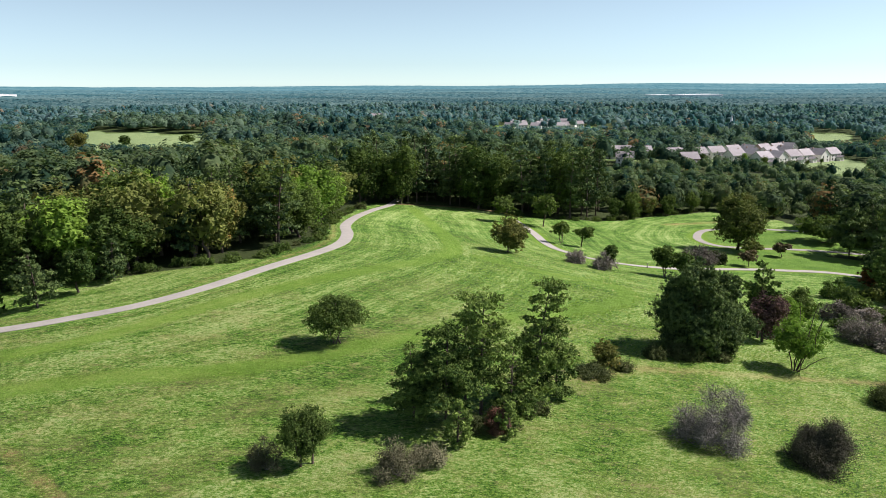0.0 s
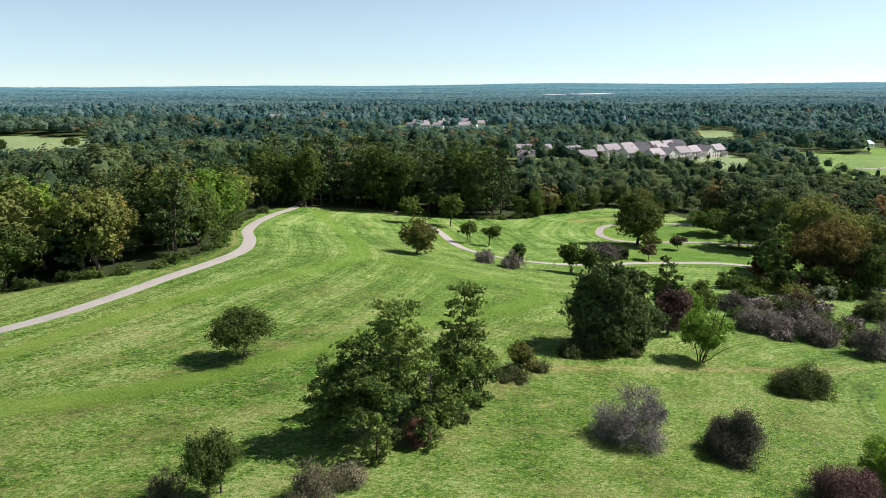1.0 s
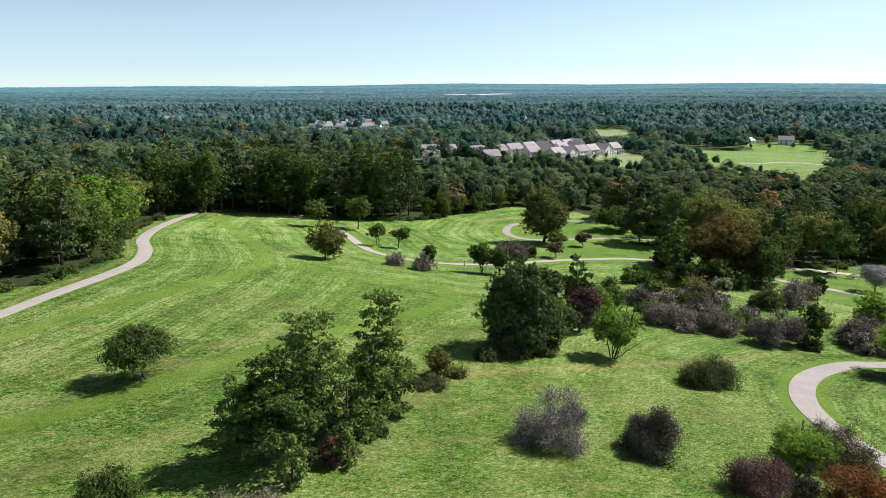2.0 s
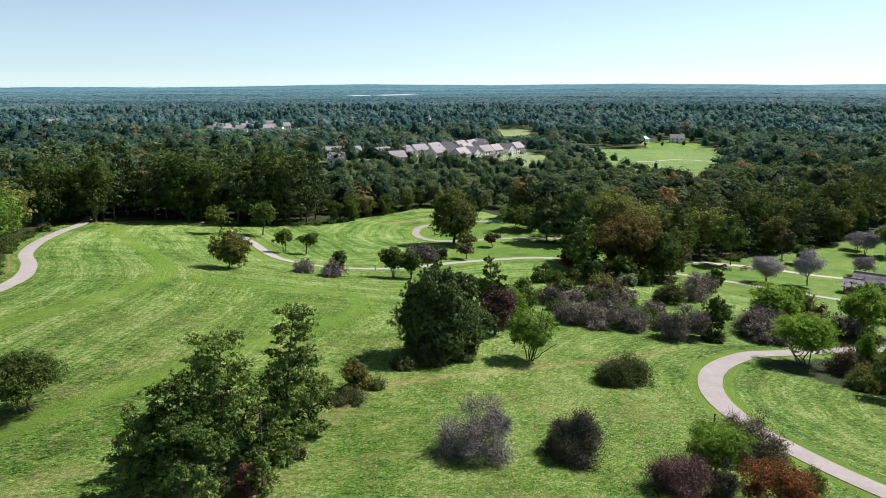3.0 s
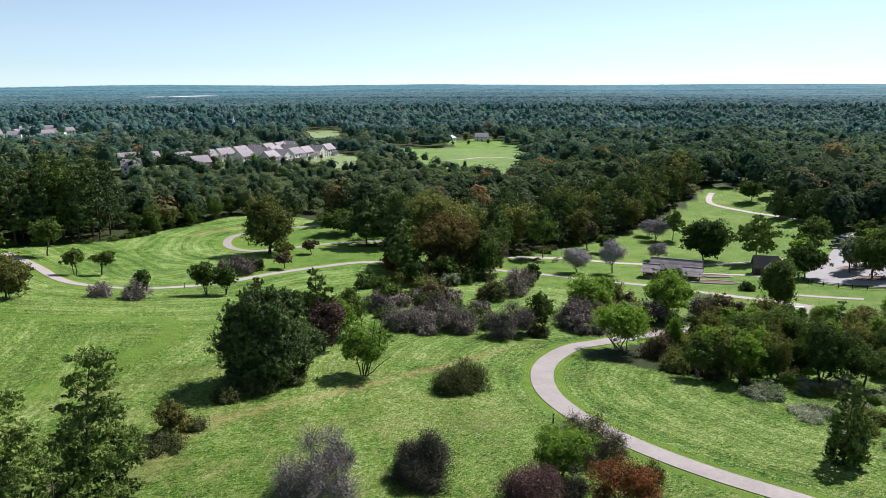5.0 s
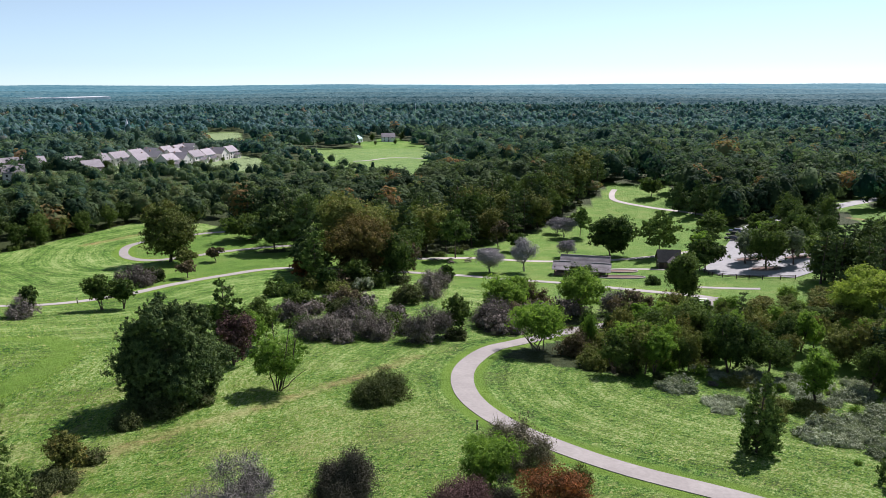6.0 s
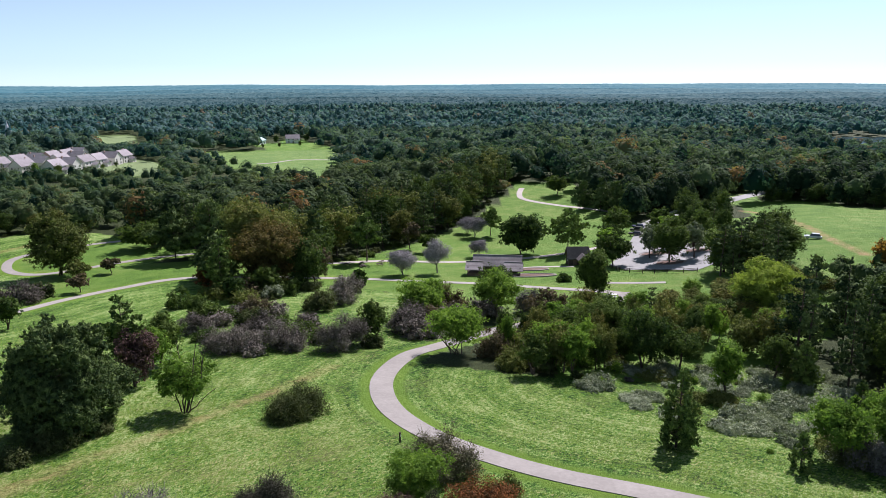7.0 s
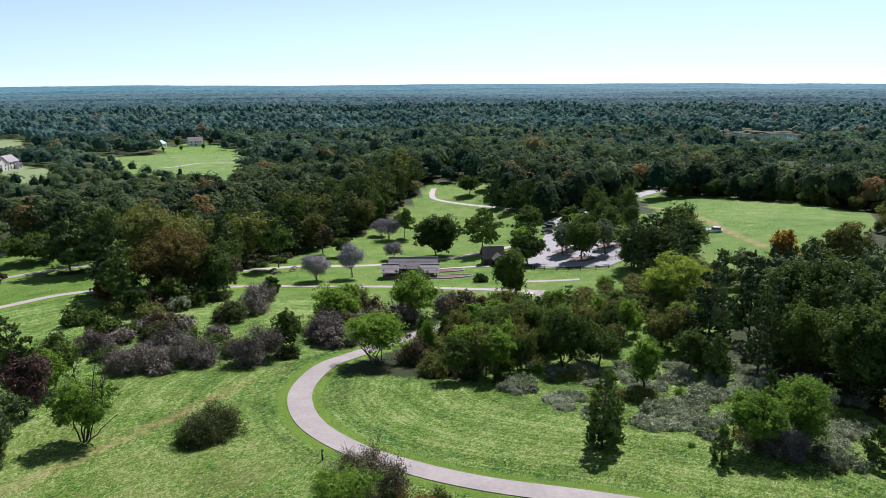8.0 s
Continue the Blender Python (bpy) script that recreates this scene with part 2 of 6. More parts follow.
LAWN = [(128, 196), (151.0, 168.5), (185.5, 174.5), (221.8, 180.0), (271.9, 191.5), (323.4, 212), (328, 183.3), (292, 159.7), (275, 141.9), (262, 122.3), (224, 95), (188, 68), (150, 71), (128.6, 83.5), (127, 140), (108, 176), (96, 187), (60, 181), (80, 213), (96, 214)]
LOOP_LAWN = [(84, 218), (133, 208), (126, 240), (100, 247), (86, 238)]
FIELD = [(321.1, 104.1), (334.0, 76.2), (324.8, 42.5), (292.6, 14.8), (250, 14.0), (210.3, 21.7), (196.2, 37.3), (220.6, 59.1), (281.7, 85.6)]
MEADOW = [(-80, -40), (-80, 118), (-58, 121), (-47, 125.5), (-35, 133), (-29, 148), (-27.5, 160), (-28.5, 175), (-31, 195), (-31.5, 225), (-30, 250), (-26, 274), (-10, 271), (10, 272), (25, 262), (57, 258), (75, 268), (106, 281), (124, 262), (131, 235), (120, 209), (104, 204), (100, 188), (108, 172), (98, 158), (88, 140), (100, 122), (118, 116), (118, 100), (100, 96), (84, 84), (90, 64), (87, 52), (81.5, 42), (80, 33), (77, 27), (82, 14), (76, -40)]
HOLLOW = [(84, 84), (100, 96), (118, 100), (128, 84), (127, 140), (108, 176), (98, 158), (86, 140), (70, 110)]
SCRUB = [(90, 64), (87, 52), (81.5, 42), (80, 33), (77, 27), (82, 14), (90, 6), (104, 16), (112, 32), (112, 48), (100, 60)]
PASTURE = [(366, 548), (381, 546), (439, 531), (473, 503), (430, 455), (309, 331), (240, 267), (228, 268), (280, 324), (294, 354), (302, 378), (302, 413), (312, 443)]
HILLFIELD = [(-330, 670), (-200, 628), (-172, 526), (-265, 536)]
SMALLFIELD = [(402, 806), (448, 791), (372, 654), (335, 666)]
HOMES = [(116, 536), (150, 540), (196, 556), (236, 578), (290, 600), (306, 545), (296, 496), (258, 436), (226, 428), (222, 462), (190, 466), (158, 494), (116, 514)]
FARHOMES = [(70, 990), (66, 868), (185, 880), (200, 975)]
BARNYARD = [(424, 538), (476, 506), (514, 584), (454, 608)]
LAKE = [(770, 148), (860, 162), (890, 92), (872, 74), (785, 70)]
GAP_GRASS = [(188, 68), (224, 95), (262, 122), (281.7, 85.6), (220.6, 59.1), (196, 37), (178, 46), (172, 62)]
WEEDS = [(90, 64), (128, 84), (150, 72), (188, 69), (182, 58), (196, 37), (178, 44), (150, 34), (118, 40), (100, 50)]
ENTRY = [(318, 112), (318, 100), (362, 96), (362, 110)]


def is_open(x, y):
    keep = np.zeros(np.shape(x), bool)
    for poly in (LAWN, LOOP_LAWN, FIELD, MEADOW, HOLLOW, SCRUB, PASTURE, HILLFIELD, SMALLFIELD, LAKE, LOT, HOMES, BARNYARD, ENTRY):
        keep |= inside(poly, x, y)
    keep |= inside(FARHOMES, x, y) & (np.sin(x / 6.3) * np.cos(y / 8.1) > -0.25)
    for way in (WAY_CURVE, WAY_MID, WAY_LOOP, WAY_LAWN, WAY_FAR):
        keep |= distance_to(way[::3], x, y) < 3.5
    return keep


# ---- the ground: one sheet to the horizon ----
def grass_material():
    m, nt, bsdf, out = nodes_of("meadow_grass")
    pos = nt.nodes.new("ShaderNodeTexCoord").outputs["Object"]
    squash = nt.nodes.new("ShaderNodeMapping")
    squash.inputs["Scale"].default_value, squash.inputs["Rotation"].default_value = (0.7, 1.2, 1.0), (0, 0, radians(24))
    nt.links.new(pos, squash.inputs["Vector"])
    stretched = squash.outputs[0]
    fine, tuft, patch, broad = noise_node(nt, 7.0, 5.0, 0.85, stretched), noise_node(nt, 1.1, 5.0, 0.8, stretched), noise_node(nt, 0.16, 4.0, 0.6, pos), noise_node(nt, 0.03, 3.0, 0.55, pos)
    sw = attr(nt, "swath")
    wob = calc(nt, "ADD", sw, calc(nt, "MULTIPLY", noise_node(nt, 0.06, 3.0, 0.6, pos), 6.0))
    rows = calc(nt, "ADD", calc(nt, "MULTIPLY", calc(nt, "SINE", calc(nt, "MULTIPLY", wob, 2.1)), 0.5), 0.5)
    rows2 = calc(nt, "ADD", calc(nt, "MULTIPLY", calc(nt, "SINE", calc(nt, "MULTIPLY", wob, 0.63)), 0.5), 0.5)
    # cut hay lying in rows and tufts over growing grass
    clump = noise_node(nt, 3.2, 3.0, 0.75, stretched)
    f = calc(nt, "ADD", calc(nt, "MULTIPLY", tuft, 0.26), calc(nt, "ADD", calc(nt, "MULTIPLY", clump, 0.38), calc(nt, "MULTIPLY", fine, 0.36)))
    f = calc(nt, "ADD", f, calc(nt, "MULTIPLY", calc(nt, "SUBTRACT", rows, 0.5), calc(nt, "MULTIPLY", attr(nt, "rowed"), 0.03)))
    f = calc(nt, "ADD", f, calc(nt, "MULTIPLY", calc(nt, "SUBTRACT", rows2, 0.5), 0.035))
    streaks = calc(nt, "SINE", calc(nt, "MULTIPLY", calc(nt, "ADD", sw, calc(nt, "MULTIPLY", noise_node(nt, 0.35, 3.0, 0.6, pos), 1.6)), 6.4))
    f = calc(nt, "ADD", f, calc(nt, "MULTIPLY", streaks, calc(nt, "MULTIPLY", attr(nt, "rowed"), calc(nt, "MULTIPLY", patch, 0.03))))
    f = calc(nt, "ADD", f, calc(nt, "MULTIPLY", calc(nt, "SUBTRACT", patch, 0.5), 0.16))
    f = calc(nt, "ADD", f, calc(nt, "MULTIPLY", calc(nt, "SUBTRACT", broad, 0.5), 0.16))
    f = calc(nt, "ADD", calc(nt, "MULTIPLY", calc(nt, "SUBTRACT", f, 0.5), 2.9), 0.48)
    meadow = ramp(nt, f, [(0.30, (0.020, 0.066, 0.005)), (0.44, (0.072, 0.192, 0.013)), (0.55, (0.144, 0.284, 0.037)), (0.70, (0.340, 0.430, 0.155))])
    g = calc(nt, "ADD", calc(nt, "MULTIPLY", fine, 0.35), calc(nt, "ADD", calc(nt, "MULTIPLY", patch, 0.4), calc(nt, "MULTIPLY", broad, 0.25)))
    lawn = ramp(nt, g, [(0.36, (0.060, 0.145, 0.015)), (0.50, (0.115, 0.228, 0.028)), (0.64, (0.205, 0.285, 0.066))])
    lush = ramp(nt, g, [(0.3, (0.090, 0.190, 0.015)), (0.6, (0.160, 0.275, 0.030))])
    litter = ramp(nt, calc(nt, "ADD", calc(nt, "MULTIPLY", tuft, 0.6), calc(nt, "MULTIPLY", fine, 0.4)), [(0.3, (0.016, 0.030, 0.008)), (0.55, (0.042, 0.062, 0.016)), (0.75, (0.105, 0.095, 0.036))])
    soil = ramp(nt, fine, [(0.3, (0.300, 0.165, 0.065)), (0.6, (0.430, 0.285, 0.145))])
    rough_edge = calc(nt, "MULTIPLY", calc(nt, "SUBTRACT", tuft, 0.5), 0.9)
    def edged(name, gain=3.0):
        return calc(nt, "ADD", calc(nt, "MULTIPLY", calc(nt, "SUBTRACT", calc(nt, "ADD", attr(nt, name), rough_edge), 0.5), gain), 0.5, True)
    dry = calc(nt, "MULTIPLY", calc(nt, "SUBTRACT", noise_node(nt, 0.11, 5.0, 0.75, stretched), 0.475), 5.0, True)
    meadow = mix(nt, calc(nt, "MULTIPLY", dry, calc(nt, "MULTIPLY", attr(nt, "dryness"), 0.50)), meadow, (0.335, 0.290, 0.122))
    wisps = calc(nt, "MULTIPLY", calc(nt, "SUBTRACT", noise_node(nt, 0.75, 4.0, 0.75, stretched), 0.53), 6.0, True)
    meadow = mix(nt, calc(nt, "MULTIPLY", wisps, calc(nt, "MULTIPLY", attr(nt, "dryness"), 0.58)), meadow, (0.430, 0.385, 0.165))
    col = mix(nt, edged("lawn"), meadow, lawn)
    col = mix(nt, calc(nt, "MULTIPLY", edged("pale", 2.0), 0.6), col, (0.245, 0.295, 0.165))
    col = mix(nt, calc(nt, "MULTIPLY", edged("track", 1.6), 0.75), col, lush)
    col = mix(nt, edged("verge", 2.2), col, lush)
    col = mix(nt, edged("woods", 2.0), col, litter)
    worn = calc(nt, "MULTIPLY", calc(nt, "SUBTRACT", noise_node(nt, 0.22, 4.0, 0.7, pos), 0.40), 5.0, True)
    col = mix(nt, calc(nt, "MULTIPLY", calc(nt, "MULTIPLY", edged("soil", 1.8), calc(nt, "MAXIMUM", worn, 0.45)), 0.85), col, soil)
    nt.links.new(col, bsdf.inputs["Base Color"])
    bsdf.inputs["Roughness"].default_value, bsdf.inputs["Specular IOR Level"].default_value = 0.85, 0.15
    bump(nt, bsdf, f, 1.0, 0.3)
    return m


def smooth_step(v, a, b):
    t = np.clip((v - a) / (b - a), 0, 1)
    return t * t * (3 - 2 * t)


def build_ground():
    angles = np.concatenate([np.arange(-14, 128, 0.40), np.arange(128, 346, 4.0)])
    radii = np.concatenate([[4, 12, 20], np.arange(26, 320, 1.9), 320 * 1.053 ** np.arange(54)])
    radii[-1] = 4950
    a, r = np.meshgrid(np.radians(angles), radii)
    x, y = r * np.cos(a), r * np.sin(a)
    z = height(x, y)
    n, k = len(radii), len(angles)
    verts = np.stack([x, y, z], -1).reshape(-1, 3)
    idx = np.arange(n * k).reshape(n, k)
    nxt = np.roll(idx, -1, 1)
    faces = np.stack([idx[:-1], idx[1:], nxt[1:], nxt[:-1]], -1).reshape(-1, 4).tolist()
    verts = np.vstack([verts, [[0, 0, gz(0, 0)]]])
    faces += [[int(idx[0, i]), int(nxt[0, i]), n * k] for i in range(k)]
    me = bpy.data.meshes.new("ground")
    me.from_pydata(verts.tolist(), [], faces)
    me.polygons.foreach_set("use_smooth", [True] * len(me.polygons))
    x, y = verts[:, 0], verts[:, 1]
    near = np.hypot(x, y) < 420
    big = np.full(len(x), 1e9)
    def dist(lines):
        d = big.copy()
        for ln in lines:
            d[near] = np.minimum(d[near], distance_to(ln, x[near], y[near]))
        return d
    left = dist([WAY_LEFT[::4]])
    ways = dist([w[::2] for w in (WAY_CURVE, WAY_MID, WAY_LOOP, WAY_LAWN)])
    gap = inside(GAP_GRASS, x, y) | inside(WEEDS, x, y)
    lawn = gap | inside(LAWN, x, y) | inside(FIELD, x, y) | inside(LOOP_LAWN, x, y) | inside(PASTURE, x, y) | inside(HILLFIELD, x, y) | inside(SMALLFIELD, x, y) | inside(HOMES, x, y) | inside(BARNYARD, x, y)
    layers = {
        "swath": np.minimum(np.minimum(left, ways), 400),
        "lawn": lawn.astype(float),
        "rowed": np.maximum(smooth_step(y, 72, 96), smooth_step(x, 50, 62)),
        "dryness": (1 - 0.65 * smooth_step(x, 25, 75)) * (1 - 0.6 * smooth_step(y, 85, 130)),
        "pale": np.where(inside(HILLFIELD, x, y) | inside(SMALLFIELD, x, y), 1.0, np.where(inside(HOMES, x, y), 0.9, np.where(inside(PASTURE, x, y), 0.4, 0.0))),
        "verge": 1 - smooth_step(np.minimum(ways, left + 1.5), 2.2, 4.0),
        "track": 1 - smooth_step(dist([TRACK_1, TRACK_2]), 1.2, 3.4),
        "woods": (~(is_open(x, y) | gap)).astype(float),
        "soil": np.maximum(0.62 * (1 - smooth_step(dist([BARE_1]), 0.3, 2.8)), np.maximum(0.75 * (1 - smooth_step(dist([BARE_2]), 0.6, 2.8)), np.maximum(0.6 * (1 - smooth_step(dist([BARE_3, BARE_4]), 0.2, 1.6)), 0.7 * (1 - smooth_step(dist([BARE_5, BARE_6]), 0.6, 3.2))))),
    }
    for name, values in layers.items():
        layer = me.attributes.new(name, "FLOAT", "POINT")
        layer.data.foreach_set("value", np.asarray(values, np.float32))
    me.materials.append(grass_material())
    tagged(new("ground", me), "rolling mown hay meadow with lawns and woodland floor", "ground", kind="structure")


build_ground()

# ---- paved ways ----
ASPHALT = plain("pale_asphalt_path", (0.225, 0.212, 0.188), (0.330, 0.313, 0.280), 2.0, 0.9, relief=0.25, dist=0.01)
LOTGREY = plain("car_park_asphalt", (0.228, 0.234, 0.224), (0.340, 0.348, 0.334), 1.2, 0.9, relief=0.2, dist=0.01)
CONCRETE = plain("concrete", (0.300, 0.275, 0.245), (0.430, 0.400, 0.360), 2.0, 0.9, relief=0.2, dist=0.01)


def paved_way(name, line, width, material, label, lift=0.07):
    d = np.gradient(line, axis=0)
    d /= np.linalg.norm(d, axis=1, keepdims=True) + 1e-9
    side = np.stack([-d[:, 1], d[:, 0]], 1)
    cols = []
    for off, up in ((-width / 2 - 0.05, -0.25), (-width / 2, lift), (-width / 6, lift + 0.02), (width / 6, lift + 0.02), (width / 2, lift), (width / 2 + 0.05, -0.25)):
        q = line + side * off
        cols.append(np.column_stack([q, height(q[:, 0], q[:, 1]) + up]))
    n, k = len(line), len(cols)
    verts = np.stack(cols, 1).reshape(-1, 3)
    faces = [(i * k + j, i * k + j + 1, (i + 1) * k + j + 1, (i + 1) * k + j) for i in range(n - 1) for j in range(k - 1)]
    me = bpy.data.meshes.new(name)
    me.from_pydata(verts.tolist(), [], [f[::-1] for f in faces])
    me.materials.append(material)
    return tagged(new(name, me), label, "path", kind="structure")


paved_way("path_left", WAY_LEFT, 2.9, ASPHALT, "pale asphalt footpath bending along the wood's edge")
paved_way("path_middle", WAY_MID, 2.7, ASPHALT, "pale asphalt footpath crossing the lawn")
paved_way("path_curve", WAY_CURVE, 3.2, ASPHALT, "wide pale asphalt path in an S-bend")
paved_way("path_loop", WAY_LOOP, 2.6, ASPHALT, "pale asphalt path looping round a lawn", 0.05)
paved_way("path_lawn", WAY_LAWN, 3.0, CONCRETE, "light concrete walk behind the shelter", 0.05)
paved_way("path_shed", WAY_SHED, 2.0, ASPHALT, "light concrete walk leading to the car park", 0.05)
paved_way("path_porch", WAY_PORCH, 2.0, CONCRETE, "light concrete walk from shelter to shed", 0.05)
paved_way("path_far", WAY_FAR, 2.6, CONCRETE, "light concrete walk over the far lawn")
paved_way("path_pasture", WAY_PASTURE, 3.0, CONCRETE, "light drive across a pasture")


def flat_area(name, poly, material, label, lift=0.06):
    bm = bmesh.new()
    vs = [bm.verts.new((px, py, 0)) for px, py in poly]
    bm.faces.new(vs)
    bmesh.ops.triangulate(bm, faces=bm.faces)
    bmesh.ops.subdivide_edges(bm, edges=bm.edges, cuts=4, use_grid_fill=True)
    for v in bm.verts:
        v.co.z = gz(v.co.x, v.co.y) + lift
    me = bpy.data.meshes.new(name)
    bm.to_mesh(me)
    bm.free()
    if me.polygons[0].normal.z < 0:
        me.flip_normals()
    me.materials.append(material)
    return tagged(new(name, me), label, name.split("_")[0], kind="structure")


flat_area("road_car_park", LOT, LOTGREY, "sunlit grey asphalt car park with tree islands", 0.14)
paved_way("road_entry", curve_through([(255, 118), (290, 116), (320, 108), (356, 103), (380, 104)]), 6.5, LOTGREY, "pale entry road leading into the trees")

# ---- growing things ----
class Shape:
    """Gathers vertices and faces for one mesh."""
    def __init__(self):
        self.v, self.f, self.t, self.n = [], [], [], 0

    def put(self, verts, faces, tint=0.25):
        faces = np.asarray(faces) + self.n
        self.v.append(np.asarray(verts, float))
        self.f.append(faces)
        self.t.append(np.full(len(faces), tint) if np.isscalar(tint) else np.asarray(tint))
        self.n += len(verts)

    def tube(self, points, radii, sides=6):
        points = np.asarray(points, float)
        d = np.gradient(points, axis=0)
        d /= np.linalg.norm(d, axis=1, keepdims=True) + 1e-9
        ref = np.where(np.abs(d[:, 2:3]) > 0.9, [[1.0, 0, 0]], [[0, 0, 1.0]])
        u = np.cross(d, ref)
        u /= np.linalg.norm(u, axis=1, keepdims=True) + 1e-9
        w = np.cross(d, u)
        ang = np.linspace(0, 2 * math.pi, sides, endpoint=False)
        ring = points[:, None] + np.asarray(radii)[:, None, None] * (np.cos(ang)[None, :, None] * u[:, None] + np.sin(ang)[None, :, None] * w[:, None])
        idx = np.arange(len(points) * sides).reshape(len(points), sides)
        nx = np.roll(idx, -1, 1)
        self.put(ring.reshape(-1, 3), np.stack([idx[:-1], nx[:-1], nx[1:], idx[1:]], -1).reshape(-1, 4))

    def needles(self, rng, centres, out, size, long=3.2, tint=0.25):
        """Slim brush-like sprays that point outwards and upwards."""
        n = len(centres)
        nrm = out + rng.normal(0, 0.3, (n, 3))
        nrm /= np.linalg.norm(nrm, axis=1, keepdims=True) + 1e-9
        a = nrm * 0.35 + rng.normal(0, 0.55, (n, 3)) + [0, 0, 0.35]
        a /= np.linalg.norm(a, axis=1, keepdims=True) + 1e-9
        b = np.cross(a, nrm)
        b /= np.linalg.norm(b, axis=1, keepdims=True) + 1e-9
        s = size * rng.uniform(0.6, 1.35, (n, 1))
        a, b = a * s * long * 0.5, b * s * 0.5
        corner = np.stack([centres - a - b * 0.5, centres - a * 0.7 + b * 0.8, centres + a * 1.1], 1).reshape(-1, 3)
        corner[1::3] += b * 0.3
        self.put(corner, np.arange(3 * n).reshape(n, 3), tint)

    def leaves(self, rng, centres, out, size, long=1.5, tint=0.25, loose=0.5):
        """Small pointed leaf sprays, facing roughly outwards."""
        n = len(centres)
        nrm = out + rng.normal(0, loose, (n, 3))
        nrm /= np.linalg.norm(nrm, axis=1, keepdims=True) + 1e-9
        a = np.cross(nrm, rng.normal(0, 1, (n, 3)))
        a /= np.linalg.norm(a, axis=1, keepdims=True) + 1e-9
        b = np.cross(nrm, a)
        s = size * rng.uniform(0.6, 1.35, (n, 1))
        a, b = a * s * long * 0.5, b * s * 0.5
        k = rng.uniform(-0.5, 0.5, (n, 2, 1))
        corner = np.stack([centres - a * (1 + k[:, 0]) - b, centres - a * 0.8 + b * 1.1, centres + a * 1.2 + b * k[:, 1] + nrm * s * 0.15], 1).reshape(-1, 3)
        self.put(corner, np.arange(3 * n).reshape(n, 3), tint)

    def blades(self, rng, starts, ends, width):
        """Thin twigs: three-cornered slivers."""
        n = len(starts)
        side = np.cross(ends - starts, rng.normal(0, 1, (n, 3)))
        side /= np.linalg.norm(side, axis=1, keepdims=True) + 1e-9
        w = width * rng.uniform(0.6, 1.3, (n, 1))
        v = np.stack([starts - side * w, starts + side * w, ends + side * w * 0.3, ends - side * w * 0.3], 1).reshape(-1, 3)
        self.put(v, np.arange(4 * n).reshape(n, 4))

    def mesh(self, name, material, smooth=False):
        me = bpy.data.meshes.new(name)
        me.from_pydata(np.vstack(self.v).tolist(), [], [q for f in self.f for q in f.tolist()])
        layer = me.attributes.new("tint", "FLOAT", "FACE")
        layer.data.foreach_set("value", np.concatenate(self.t).astype(np.float32))
        if smooth:
            me.polygons.foreach_set("use_smooth", [True] * len(me.polygons))
        me.materials.append(material)
        return me


def part(name, me, parent, label="", material=None):
    if isinstance(me, bmesh.types.BMesh):
        bm, me = me, bpy.data.meshes.new(name)
        bm.to_mesh(me)
        bm.free()
    if material:
        me.materials.clear()
        me.materials.append(material)
    ob = new(name, me)
    ob.parent = parent
    return tagged(ob, label)


def thing(name, x, y, label, category, group="", turn=0.0, z=None):
    ob = new(name)
    ob.empty_display_size = 0.3
    ob.matrix_basis = pose(x, y, gz(x, y) if z is None else z, 0, 0, turn)
    return tagged(ob, label, category, group)


def on_shell(rng, n):
    d = rng.normal(0, 1, (n, 3))
    return d / np.linalg.norm(d, axis=1, keepdims=True)


def fill_lobes(shape, rng, lobes, size, density, long=1.5, under=0.55, needles=False, ragged=0.30):
    """Leaf sprays in many small tufts over each lobe, fewer underneath, and a dark filling inside."""
    size = size * 0.76
    for c, rad in lobes:
        c, rad = np.asarray(c), np.asarray(rad) * np.ones(3)
        area = 4 * math.pi * (rad[0] * rad[1] + rad[0] * rad[2] + rad[1] * rad[2]) / 3
        n = max(12, int(density * area / (size * size)))
        inner = on_shell(rng, max(5, n // 9))
        shape.leaves(rng, c + inner * rad * rng.uniform(0.2, 0.6, (len(inner), 1)), inner, size * 2.4, 1.2)
        k = max(5, n // (16 if needles else 14))
        d = on_shell(rng, k)
        kept = (d[:, 2] > -0.3) | (rng.random(k) < under)
        kept[0] = True
        d = d[kept]
        tuft = c + d * rad * rng.uniform(0.55, 1.12, (len(d), 1))
        which = rng.integers(0, len(d), n)
        off = on_shell(rng, n) * rng.random((n, 1)) ** 0.5
        q = tuft[which] + off * rad * ragged * rng.uniform(0.6, 1.3, (len(d), 1))[which]
        shade = rng.normal(0.25, 0.15 if needles else 0.11, len(d))
        way = d[which] * 0.6 + off * 0.8
        if needles:
            shape.needles(rng, q, way + [0, 0, 0.35], size * 0.78, 3.0, shade[which])
        else:
            shape.leaves(rng, q, way + [0, 0, 0.3], size, long, shade[which])


def limb(shape, rng, a, b, r, sag=0.12, sides=5):
    a, b = np.asarray(a, float), np.asarray(b, float)
    t = np.linspace(0, 1, 4)[:, None]
    mid = rng.normal(0, sag * np.linalg.norm(b - a) * 0.35, 3)
    pts = a + (b - a) * t + mid * np.sin(t * math.pi) + np.array([0, 0, sag]) * np.linalg.norm(b - a) * np.sin(t * math.pi)
    shape.tube(pts, r * (1 - 0.8 * t[:, 0]), sides)


